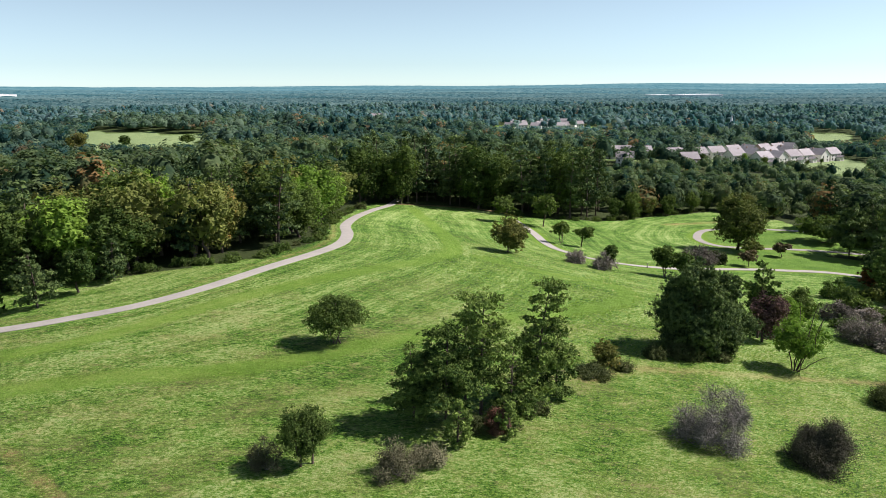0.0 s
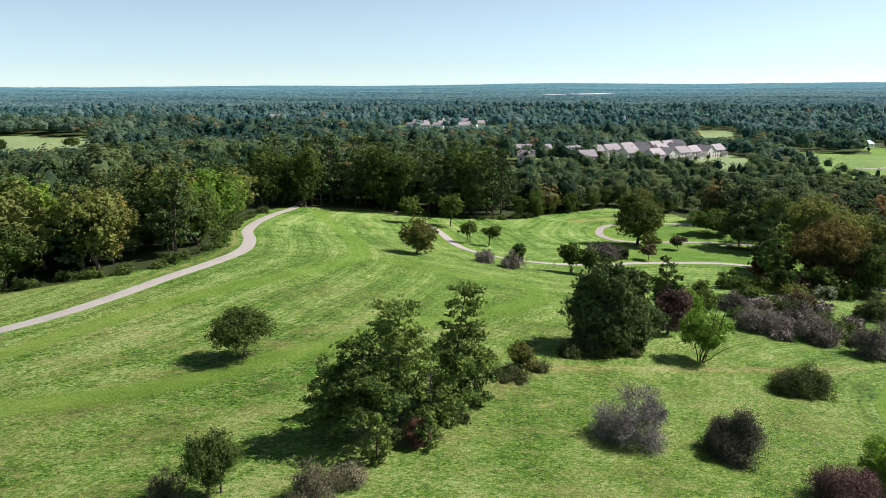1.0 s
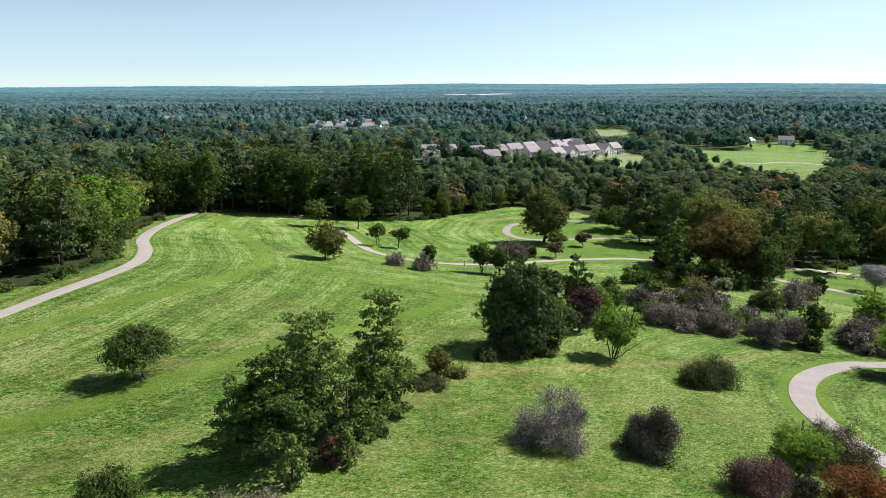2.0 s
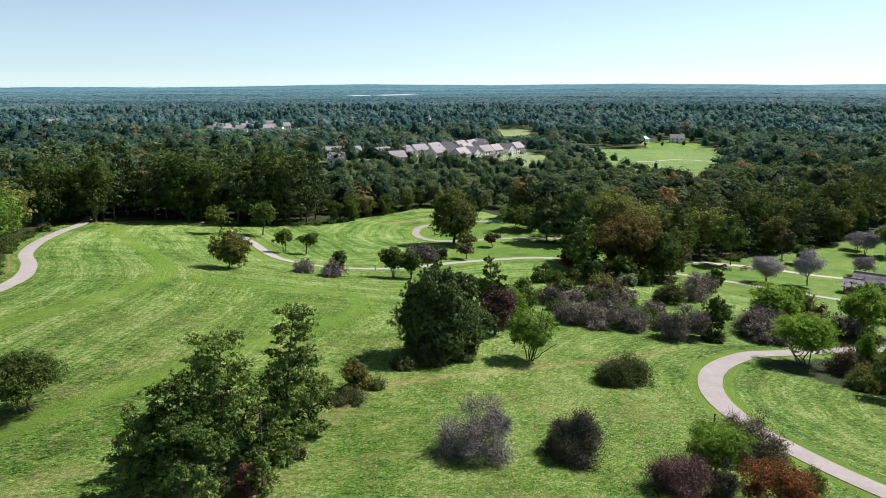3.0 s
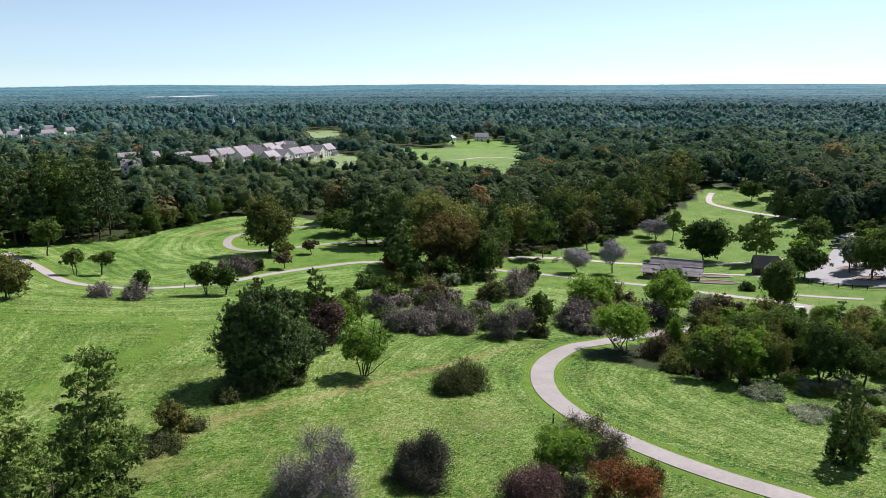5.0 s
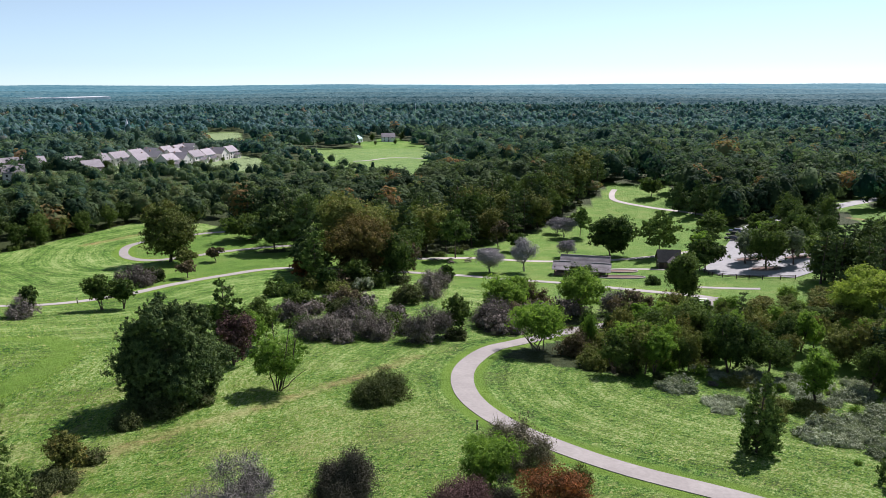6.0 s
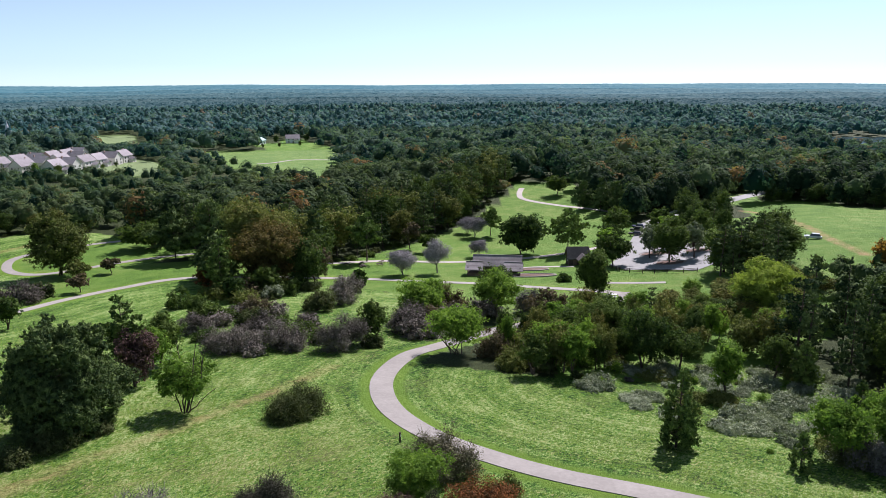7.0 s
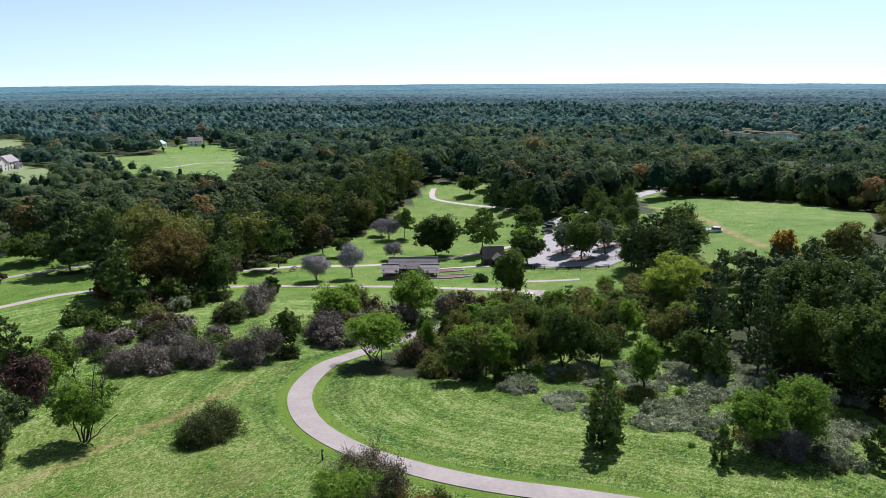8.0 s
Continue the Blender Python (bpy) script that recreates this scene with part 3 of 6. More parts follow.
def broadleaf_parts(seed, h, w, clear=0.25, size=0.34, density=0.46, lobes=18, stems=1, spread=1.0, full=1.18):
    """A trunk with limbs, and a crown of uneven lobes."""
    rng = np.random.default_rng(seed)
    wood, crown = Shape(), Shape()
    low, rx, rz = h * clear, w / 2, h * (1 - clear) / 2
    mid = np.array([0, 0, low + rz])
    made = []
    for i in range(lobes):
        d = on_shell(rng, 1)[0]
        k = rng.uniform(0.40, 0.78)
        c = mid + d * [rx * k, rx * k, rz * k]
        made.append((c, np.array([rx, rx, rz * 0.85]) * rng.uniform(0.24, 0.48) * full))
    made.append((mid, np.array([rx * 0.68, rx * 0.68, rz * 0.72])))
    for s in range(stems):
        foot = np.array([rng.normal(0, 0.25), rng.normal(0, 0.25), -0.2]) if stems > 1 else np.array([0, 0, -0.2])
        tip = mid + rng.normal(0, 0.25 * rx * spread, 3) + [0, 0, rz * 0.3]
        t = np.linspace(0, 1, 7)[:, None]
        line = foot + (tip - foot) * t + rng.normal(0, 0.03 * h, (7, 3)) * np.sin(t * math.pi) * [1, 1, 0]
        r0 = (0.013 * h + 0.04) / math.sqrt(stems)
        wood.tube(line, r0 * (1.25 - t[:, 0]) + 0.02, 6)
        for c, rad in made[s::stems]:
            k = rng.uniform(0.35, 0.8)
            limb(wood, rng, foot + (tip - foot) * k, c, r0 * 0.4, sides=3)
    fill_lobes(crown, rng, made, size, density)
    return wood, crown


def pine_parts(seed, h, w, clear=0.35, size=0.36, density=0.40, whorls=11, lean=0.03, blunt=0.3, plate=0.45):
    """A pine: a long trunk, branches in whorls, tufted plates of needles."""
    rng = np.random.default_rng(seed)
    wood, crown = Shape(), Shape()
    t = np.linspace(0, 1, 9)[:, None]
    sway = rng.normal(0, lean * h, 2)
    line = np.column_stack([sway[0] * t[:, 0] ** 2, sway[1] * t[:, 0] ** 2, -0.3 + (h * 0.97 + 0.3) * t[:, 0]])
    wood.tube(line, (0.010 * h + 0.04) * (1.1 - t[:, 0]) + 0.02, 6)
    made = []
    for i in range(whorls):
        k = clear + (0.97 - clear) * (i + rng.uniform(-0.3, 0.3)) / (whorls - 1)
        k = min(max(k, clear), 0.97)
        reach = w / 2 * max(blunt, 1 - ((k - clear) / (1.02 - clear)) ** 2.2) * (0.75 + 0.25 * math.sin(math.pi * min(1, (k - clear) / 0.25) / 2))
        at = np.array([sway[0] * k * k, sway[1] * k * k, h * k])
        first = rng.uniform(0, 6.28)
        for j in range(4 if k < 0.85 else 3):
            if rng.random() < 0.14:
                continue
            a = first + j * 6.28 / 4 + rng.normal(0, 0.3)
            far = reach * rng.uniform(0.6, 1.15)
            end = at + [math.cos(a) * far, math.sin(a) * far, far * rng.uniform(0.02, 0.35)]
            limb(wood, rng, at, end, 0.0025 * h + 0.02, 0.05, 3)
            s = max(0.35, far * rng.uniform(0.36, 0.52))
            made.append((at + (end - at) * 0.85, np.array([s, s, s * plate])))
            if far > 1.6:
                made.append((at + (end - at) * 0.45 + rng.normal(0, 0.2, 3), np.array([s, s, s * plate]) * 0.8))
    made.append((line[-1], np.array([0.6, 0.6, 0.6]) * (0.35 + w * blunt * 0.35)))
    fill_lobes(crown, rng, made, size, density * 1.45, 3.2, 0.35, True, 0.17)
    return wood, crown


def bush_parts(seed, h, w, size=0.26, density=0.42, lobes=22, twigs=0, bare=0.0):
    """Many stems from one root, rounded lobes down to the grass, bare twigs standing out."""
    rng = np.random.default_rng(seed)
    wood, crown = Shape(), Shape()
    made = []
    lean = rng.normal(0, 0.12 * w, 2)
    for i in range(lobes):
        a, k = rng.uniform(0, 6.28), math.sqrt(rng.random()) * 0.72
        top = h * (1 - 0.8 * k * k) * rng.uniform(0.55, 1.0)
        rad = w * rng.uniform(0.09, 0.23)
        up = max(min(rad, 0.6 * h) * 0.5, (top - rad) * rng.random() ** 0.5)
        c = np.array([math.cos(a) * k * w / 2 * 1.15 + lean[0] * up / h, math.sin(a) * k * w / 2 * 1.15 + lean[1] * up / h, up])
        made.append((c, np.array([rad, rad, min(rad * rng.uniform(0.8, 1.3), 0.5 * h)])))
        limb(wood, rng, (rng.normal(0, 0.2), rng.normal(0, 0.2), -0.15), c, 0.03 + 0.005 * h, 0.1, 4)
    made.append((np.array([0, 0, h * 0.30]), np.array([w * 0.34, w * 0.34, h * 0.34])))
    if twigs:
        pick = rng.integers(0, len(made), twigs)
        d = on_shell(rng, twigs)
        c, rad = np.array([made[i][0] for i in pick]), np.array([made[i][1] for i in pick])
        s = c + d * rad * rng.uniform(0.2, 1.0, (twigs, 1))
        way = d * 0.8 + rng.normal(0, 0.6, (twigs, 3)) + [0, 0, 0.35]
        end = s + way * rng.uniform(0.12, 0.42, (twigs, 1)) * (0.45 + 0.1 * w)
        end[:, 2] = np.maximum(end[:, 2], 0.05)
        crown.blades(rng, s, end, 0.010 + 0.0012 * w)
    fill_lobes(crown, rng, made, size, density * (1 - bare), 1.5, 0.9, ragged=0.48)
    return wood, crown


def planted(name, wood, crown, leafage, bark, x, y, label, category="tree", group="", turn=0.0, trunk="trunk", top="crown"):
    ob = thing(name, x, y, label, category, group, turn)
    part(trunk, wood.mesh(trunk, bark, True), ob)
    part(top, crown.mesh(top, leafage), ob)
    return ob


count = [0]


def fineness(x, y, more):
    """Leaf sprays small near the line of flight, larger farther off."""
    more.setdefault("size", float(np.clip(0.0023 * math.hypot(x - 2, y - 10), 0.115, 0.6)))
    return more



def tree(x, y, h, w, leafage=OAK, label="round-crowned green broadleaf tree on the grass", clear=0.22, name="broadleaf_tree", bark=BARK, **more):
    count[0] += 1
    return planted(name, *broadleaf_parts(100 + count[0], h * 1.03, w * 1.1, clear, **fineness(x, y, more)), leafage, bark, x, y, label)


def pine(x, y, h, w, label="tall dark green pine with tufted open branches", clear=0.3, name="pine_tree", leafage=PINE, **more):
    count[0] += 1
    return planted(name, *pine_parts(100 + count[0], h, w, clear, **fineness(x, y, more)), leafage, BARK, x, y, label)


def bush(x, y, h, w, leafage=PLUM, label="dull purple bare-twigged bush in the grass", name="bush", bark=GREYBARK, **more):
    count[0] += 1
    fineness(x, y, more)["size"] *= 0.65 if leafage in (PLUM, TWIG, DUSK) else 0.8
    if leafage == PLUM:
        more.setdefault("bare", 0.5)
        more["twigs"] = int(1.6 * more.get("twigs", 1500))
    return planted(name, *bush_parts(100 + count[0], h, w, **fineness(x, y, more)), leafage, bark, x, y, label, "bush", trunk="wood", top="foliage")


# ---- trees and bushes standing in the meadow ----
YOUNG = "young cone-shaped green pine on mown grass"
pine(-61.6, 104.6, 9.3, 6.0, YOUNG, 0.10, whorls=11, plate=0.5, blunt=0.07, density=0.5, leafage=DARKPINE)
tree(-59.0, 112.2, 7.6, 6.0, OAK, "small green broadleaf tree beside young pines", 0.15)
pine(-56.0, 118.4, 7.4, 5.0, YOUNG, 0.08, whorls=10, plate=0.5, blunt=0.07, density=0.5, leafage=DARKPINE)
pine(-67.5, 103.6, 5.2, 3.6, YOUNG, 0.08, whorls=9, plate=0.9, blunt=0.14, density=0.55)
tree(-12.9, 83.0, 6.3, 6.6, OAK, "lone round green tree with several stems in the meadow", 0.14, stems=3)
# the pine clump on the knoll
pine(0.2, 61.4, 9.6, 7.6, "broad spreading pine in a clump on the knoll", blunt=0.5, clear=0.18, whorls=12)
pine(3.6, 64.2, 12.2, 6.0, "tall flat-topped pine in a clump on the knoll", blunt=0.7, clear=0.46)
pine(9.4, 68.2, 12.4, 6.6, "tall dense pine in a clump on the knoll", blunt=0.6, clear=0.10, whorls=14, density=0.5)
pine(6.4, 63.6, 7.4, 5.2, "bushy pine in a clump on the knoll", blunt=0.5, clear=0.08)
pine(2.2, 67.5, 9.2, 5.4, "pine in a clump on the knoll", blunt=0.5, clear=0.2)
pine(11.8, 70.2, 7.2, 4.8, "young bushy pine at the edge of a clump", 0.05, whorls=10)
pine(-2.8, 62.2, 7.4, 4.6, "young bushy pine at the edge of a clump", 0.06, whorls=10)
pine(1.2, 57.6, 4.0, 2.8, "small bright green pine sapling", 0.04, whorls=9, plate=1.0, blunt=0.15, density=0.6)
pine(5.9, 60.0, 3.0, 2.6, "small bright green pine sapling", 0.04, whorls=8, plate=1.0, blunt=0.15, density=0.6)
bush(4.6, 60.6, 3.4, 2.4, DEADRED, "dead red-brown sapling among pines", density=0.4)
bush(8.6, 65.4, 2.6, 4.0, SHRUB, "green undergrowth below pines")
bush(3.0, 60.8, 2.0, 3.0, SHRUB, "green undergrowth below pines")
tree(-11.3, 53.4, 5.1, 3.9, OAK, "small round dark green tree in rough grass", 0.12, stems=2)
bush(-14.4, 52.8, 2.7, 3.4, BRUSH, "grey tangled brush in rough grass", twigs=2970, bare=0.75)
bush(-3.6, 52.2, 3.6, 4.6, BRUSH, "grey-green thorny brush at the foot of pines", twigs=3960, bare=0.7)
bush(-1.2, 54.2, 2.4, 3.4, BRUSH, "grey-green thorny brush at the foot of pines", twigs=1650, bare=0.5)
tree(19.2, 79.9, 3.6, 3.4, AUTUMN, "small yellow-orange tinged tree beside pines", 0.08)
bush(17.4, 77.2, 1.8, 4.6, SHRUB, "low green shrubs beside pines")
bush(21.2, 81.0, 1.5, 3.2, SHRUB, "low green shrubs beside pines")
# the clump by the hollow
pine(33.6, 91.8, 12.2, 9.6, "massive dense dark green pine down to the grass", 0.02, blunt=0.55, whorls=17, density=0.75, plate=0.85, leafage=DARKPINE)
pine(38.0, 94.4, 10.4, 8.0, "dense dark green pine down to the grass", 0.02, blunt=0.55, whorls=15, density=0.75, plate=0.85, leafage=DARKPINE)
bush(31.6, 89.0, 3.0, 4.6, SHRUB, "rounded pale green shrub below a pine")
bush(27.2, 87.6, 2.3, 3.6, SHRUB, "rounded pale green shrub below a pine")
bush(36.6, 90.6, 1.8, 3.6, SHRUB, "low green shrub below a pine")
pine(48.9, 106.1, 12.1, 6.0, "slender pine with open plates of needles", 0.38)
tree(48.6, 103.8, 7.9, 5.6, MAROON, "dull maroon tree beside a pine", 0.06)
tree(54.5, 109.0, 7.2, 4.8, BRIGHT, "yellow-green broadleaf tree beside pines", 0.15)
tree(57.6, 112.8, 8.2, 6.4, OAK, "green broadleaf tree beside pines", 0.12)
tree(52.0, 112.5, 8.2, 5.2, OAK, "green broadleaf tree beside pines", 0.12)
tree(46.7, 89.5, 7.8, 7.8, BRIGHT, "open vase-shaped tree with several bare stems", 0.16, stems=8, spread=2.6, density=0.42, lobes=40, full=0.66)
bush(25.6, 62.4, 7.0, 7.4, TWIG, "leafless grey bush, a mass of fine twigs", twigs=9500, bare=0.72)
bush(35.2, 59.4, 5.4, 6.6, DUSK, "dark green-black bush with bare outer twigs", twigs=8580, density=0.6)
bush(54.9, 79.0, 5.0, 7.2, SHRUB, "rounded dull green bush with bare grey twigs", twigs=7920, bare=0.3)
tree(15.2, 165.0, 8.2, 8.8, AUTUMN, "dense round bush-like tree turning orange on top", 0.04, density=0.6)
bush(30.9, 162.2, 4.4, 5.6, PLUM, "dull purple rounded bush beside the path", twigs=1980)
bush(36.8, 157.4, 5.4, 6.4, PLUM, "dull grey-purple rounded bush beside the path", twigs=2310)
tree(38.2, 158.8, 6.0, 3.8, OAK, "small green sapling rising from a bush", 0.2)
tree(34.0, 201.0, 6.4, 5.4, OAK, "small open green tree beside the path", 0.35, stems=2)
tree(39.6, 198.8, 6.2, 5.6, OAK, "small open green tree beside the path", 0.35, stems=2)
tree(50.4, 158.4, 6.8, 5.6, OAK, "small open green tree with thin stems", 0.28, stems=4, density=0.7)
tree(54.4, 157.6, 6.4, 5.4, OAK, "small open green tree with thin stems", 0.28, stems=4, density=0.7)
tree(20.8, 243.0, 9.0, 8.0, OAK, "spreading green tree where a path meets the wood", 0.3)
tree(34.0, 239.5, 11.0, 9.6, OAK, "spreading dark green tree with a bare stem", 0.34)
tree(89.0, 212.0, 17.0, 14.0, OLIVE, "large olive-green tree thinning towards autumn", 0.05, density=0.5, lobes=26, stems=2)
bush(67.9, 185.6, 6.4, 10.4, PLUM, "wide dull purple-green thicket beside the path", twigs=2970)
bush(74.6, 188.6, 4.8, 6.0, SHRUB, "green shrub beside the path")
tree(82.1, 187.2, 4.6, 6.0, RUSSET, "low spreading tree with thin russet leaves", 0.3, density=0.4)
tree(98.3, 203.0, 4.3, 4.8, RUSSET, "small spreading tree with thin russet leaves", 0.3, density=0.5)
tree(90.0, 205.0, 5.0, 6.0, OLIVE, "low olive shrub tree below a tall tree", 0.05)

# ---- the bushy hollow between meadow and lawn ----
bush(85.9, 152.5, 5.9, 5.4, OAK, "dark green round bush")
bush(73.9, 128.6, 5.6, 6.8, PLUM, "dull purple bush with bare twigs", twigs=2970)
bush(69.8, 112.2, 6.8, 8.8, PLUM, "large dull purple bush with bare twigs", twigs=4950)
bush(72.4, 111.4, 4.4, 4.2, SILVER, "pale silvery green shrub before a purple bush")
bush(76.6, 107.4, 6.2, 7.4, PLUM, "dull purple bush with bare twigs", twigs=3630)
bush(83.2, 99.8, 8.0, 9.4, PLUM, "large grey-purple bush with bare twigs", twigs=5940)
tree(90.2, 99.4, 7.4, 5.2, OAK, "green young tree among purple bushes", 0.08)
bush(87.4, 97.6, 3.0, 4.2, SHRUB, "low green shrub among purple bushes")
bush(80.4, 117.6, 5.8, 7.2, PLUM, "dull purple bush with bare twigs", twigs=2640)
bush(83.6, 124.6, 5.6, 6.4, SHRUB, "green shrub thicket among other shrubs")
bush(90.0, 132.0, 6.0, 7.0, RUSSET, "dull russet bush among other shrubs", twigs=1650)
tree(79.0, 134.0, 6.0, 6.2, OAK, "dark green young tree among bushes", 0.08)
bush(102.8, 127.6, 6.4, 7.0, SHRUB, "dull green bush at the lawn's edge", twigs=1650)
bush(110.6, 128.6, 7.4, 6.8, PLUM, "grey-purple bush at the lawn's edge", twigs=2970)
bush(116.6, 132.2, 8.0, 7.6, PLUM, "grey-purple bush at the lawn's edge", twigs=3300)
tree(124.7, 136.0, 5.8, 4.4, OAK, "small green tree at the lawn's edge", 0.1)
tree(103.0, 166.0, 6.4, 6.4, RED, "red-leaved small tree below the wood", 0.1)
tree(98.0, 150.0, 6.0, 6.0, OAK, "dark green young tree", 0.06)
bush(106.0, 146.0, 4.0, 6.0, SILVER, "pale silvery green shrub")
bush(108.5, 156.0, 5.0, 6.0, RED, "red-tinged shrub among other shrubs")
pine(101.0, 158.5, 13.0, 7.0, "dark pine with tufted branches", 0.2)
pine(108.0, 166.5, 14.0, 8.0, "dark pine with tufted branches", 0.25)
tree(115.0, 159.0, 14.8, 16.5, BROWN, "large spreading tree with brown autumn leaves", 0.02, lobes=30, density=0.55)
tree(108.5, 151.5, 7.0, 7.6, OAK, "dark green young tree below a brown tree", 0.04)
pine(104.0, 164.0, 13.5, 8.4, "dark pine down to the grass", 0.05, whorls=13, blunt=0.4, density=0.55, leafage=DARKPINE)
tree(122.4, 170.5, 20.6, 15.5, OLIVE, "large round olive-green tree", 0.12, lobes=30, density=0.6)
tree(119.9, 149.6, 12.4, 8.6, OAK, "dark green tree at the lawn's edge", 0.08)
tree(126.4, 154.0, 9.4, 7.4, RUSSET, "dull russet tree at the lawn's edge", 0.1)
pine(119.6, 206.2, 14.6, 13.0, "broad dark pine shading the lawn", 0.2, blunt=0.55, whorls=12, density=0.55, leafage=DARKPINE)
pine(127.6, 199.0, 16.5, 12.0, "broad dark pine shading the lawn", 0.1, whorls=12, blunt=0.5, density=0.55, leafage=DARKPINE)
pine(113.0, 176.0, 15.0, 10.0, "dark pine at the wood's corner", 0.06, whorls=12, blunt=0.45, density=0.5, leafage=DARKPINE)
pine(107.5, 172.0, 12.0, 8.0, "dark pine at the wood's corner", 0.06, whorls=11, blunt=0.45, density=0.5, leafage=DARKPINE)
tree(133.5, 161.0, 12.5, 10.0, OAK, "dark green tree at the lawn's edge", 0.05)
pine(141.0, 171.0, 16.0, 9.0, "dark pine at the lawn's edge", 0.1, whorls=12, blunt=0.5, density=0.5, leafage=DARKPINE)
tree(121.5, 226.0, 9.5, 15.0, OAK, "broad dark green tree at the loop path", 0.08)
# thicket below the path bend
tree(92.2, 83.2, 7.7, 9.8, BRIGHT, "flat-topped bright green tree beside the path", 0.25, stems=5, spread=1.8)
bush(99.5, 100.0, 7.0, 9.2, PLUM, "grey-purple bush with bare twigs", twigs=3960)
tree(109.4, 104.9, 8.6, 8.6, BRIGHT, "bright green tree above purple bushes", 0.1)
tree(116.6, 107.4, 7.0, 7.0, BRIGHT, "bright green tree above purple bushes", 0.1)
bush(105.6, 98.2, 5.6, 6.0, RUSSET, "russet and purple bush", twigs=1650)
bush(111.0, 97.0, 5.4, 6.4, PLUM, "grey-purple bush among other shrubs", twigs=1980)
bush(121.0, 107.5, 6.6, 6.6, OLIVE, "olive bush touched with red", twigs=1320)
tree(119.6, 93.4, 10.4, 8.2, BRIGHT, "tall green tree hiding the shelter", 0.12)
tree(126.8, 98.4, 9.6, 8.0, OAK, "green tree beside the lawn", 0.1)
bush(127.4, 91.5, 7.4, 7.6, TWIG, "leafless grey-purple small tree", twigs=7260, bare=0.7)
tree(121.8, 82.8, 6.6, 7.2, RUSSET, "russet-brown small tree among other shrubs", 0.1)
tree(112.1, 75.1, 6.4, 8.4, BRIGHT, "bright green young tree in a thicket", 0.1)
tree(110.2, 66.0, 9.0, 8.0, OAK, "green young tree in a thicket", 0.08)
tree(103.3, 56.3, 9.0, 7.4, OAK, "green young tree in a thicket", 0.08)
bush(94.8, 78.0, 5.4, 6.6, RUSSET, "thin brown undergrowth among other shrubs", twigs=2640, bare=0.3)
bush(98.6, 76.0, 5.8, 6.0, OLIVE, "thin olive undergrowth among other shrubs", twigs=2310, bare=0.3)
tree(89.6, 67.6, 6.6, 4.6, OAK, "slim green thicket tree at the meadow's edge", 0.2, stems=3, density=0.4)
tree(93.4, 63.0, 7.4, 4.8, BRIGHT, "slim green thicket tree at the meadow's edge", 0.2, stems=2, density=0.4)
bush(90.8, 71.6, 4.4, 5.6, OLIVE, "olive shrub at the meadow's edge", twigs=1650)
tree(97.2, 68.8, 7.4, 7.0, BRIGHT, "bright green young tree in a thicket", 0.08)
tree(103.6, 70.0, 7.2, 7.0, OAK, "green young tree in a thicket", 0.08)
tree(116.8, 68.0, 7.6, 7.0, OAK, "green young tree in a thicket", 0.08)
# by the S-bend
tree(45.9, 46.6, 4.9, 7.4, RED, "rust-red leafed small tree beside the path", 0.02, density=0.34, size=0.12, lobes=15, full=0.95, stems=3)
bush(39.6, 51.6, 4.6, 6.6, MAROON, "maroon-leaved bush with bare twigs", twigs=5200, lobes=13, bare=0.25)
bush(42.6, 49.6, 3.4, 3.8, DUSK, "dark leafy bush between red and maroon bushes", twigs=1800, lobes=10)
tree(46.2, 54.0, 5.0, 5.0, BRIGHT, "bright green small tree in a bush", 0.06)
bush(52.0, 55.2, 6.3, 6.8, BRUSH, "brown-grey twiggy bush beside the path", twigs=7920, bare=0.4)
bush(51.6, 48.4, 3.4, 3.0, OLIVE, "upright yellow-brown saplings among other shrubs", twigs=1650, bare=0.5)
# the scrub on the right
pine(75.0, 41.2, 9.0, 4.2, "young upright pine at the meadow's edge", 0.0, whorls=15, plate=1.0, blunt=0.2, density=0.7)
pine(78.2, 29.4, 4.0, 2.5, "small pine sapling among other shrubs", 0.03, whorls=9, plate=1.0, blunt=0.15, density=0.6)
tree(83.4, 26.6, 7.0, 6.4, BRIGHT, "leafy green tree over dark scrub", 0.08)
tree(87.2, 22.4, 8.4, 6.6, BRIGHT, "leafy green tree over dark scrub", 0.12)
bush(83.6, 23.6, 5.4, 5.0, TWIG, "bare grey twigs standing among green trees", twigs=5200, bare=0.6)
bush(85.0, 25.0, 3.4, 6.6, SHRUB, "dark shrub skirt below green trees")
pine(87.7, 15.3, 4.2, 3.4, "small pine sapling among other shrubs", 0.03, whorls=9, plate=1.0, blunt=0.15, density=0.6)
tree(98.2, 42.6, 7.4, 4.7, BRIGHT, "slender green sapling in scrub", 0.12)
tree(105.6, 51.4, 6.6, 6.2, OAK, "green sapling in scrub", 0.1)
pine(108.6, 34.8, 6.6, 4.2, "young pine in scrub", 0.04, whorls=11, plate=0.9, blunt=0.15, density=0.55)
tree(109.8, 39.0, 7.0, 4.6, OAK, "green sapling in scrub", 0.1)
pine(101.0, 27.0, 4.6, 3.0, "young pine in scrub", 0.04, whorls=9, plate=0.9, blunt=0.15, density=0.55)
tree(94.0, 12.0, 7.6, 7.6, AUTUMN, "young tree with yellow and orange leaves", 0.06)
tree(147.8, 49.4, 10.4, 12.2, YELLOW, "bright yellow-green round tree above the thicket", 0.1, density=0.6)
tree(189.2, 33.6, 9.0, 6.4, ORANGE, "orange autumn tree at the field's edge", 0.1)
tree(190.5, 21.3, 10.5, 10.0, AUTUMN, "orange-brown autumn tree at the field's edge", 0.1)
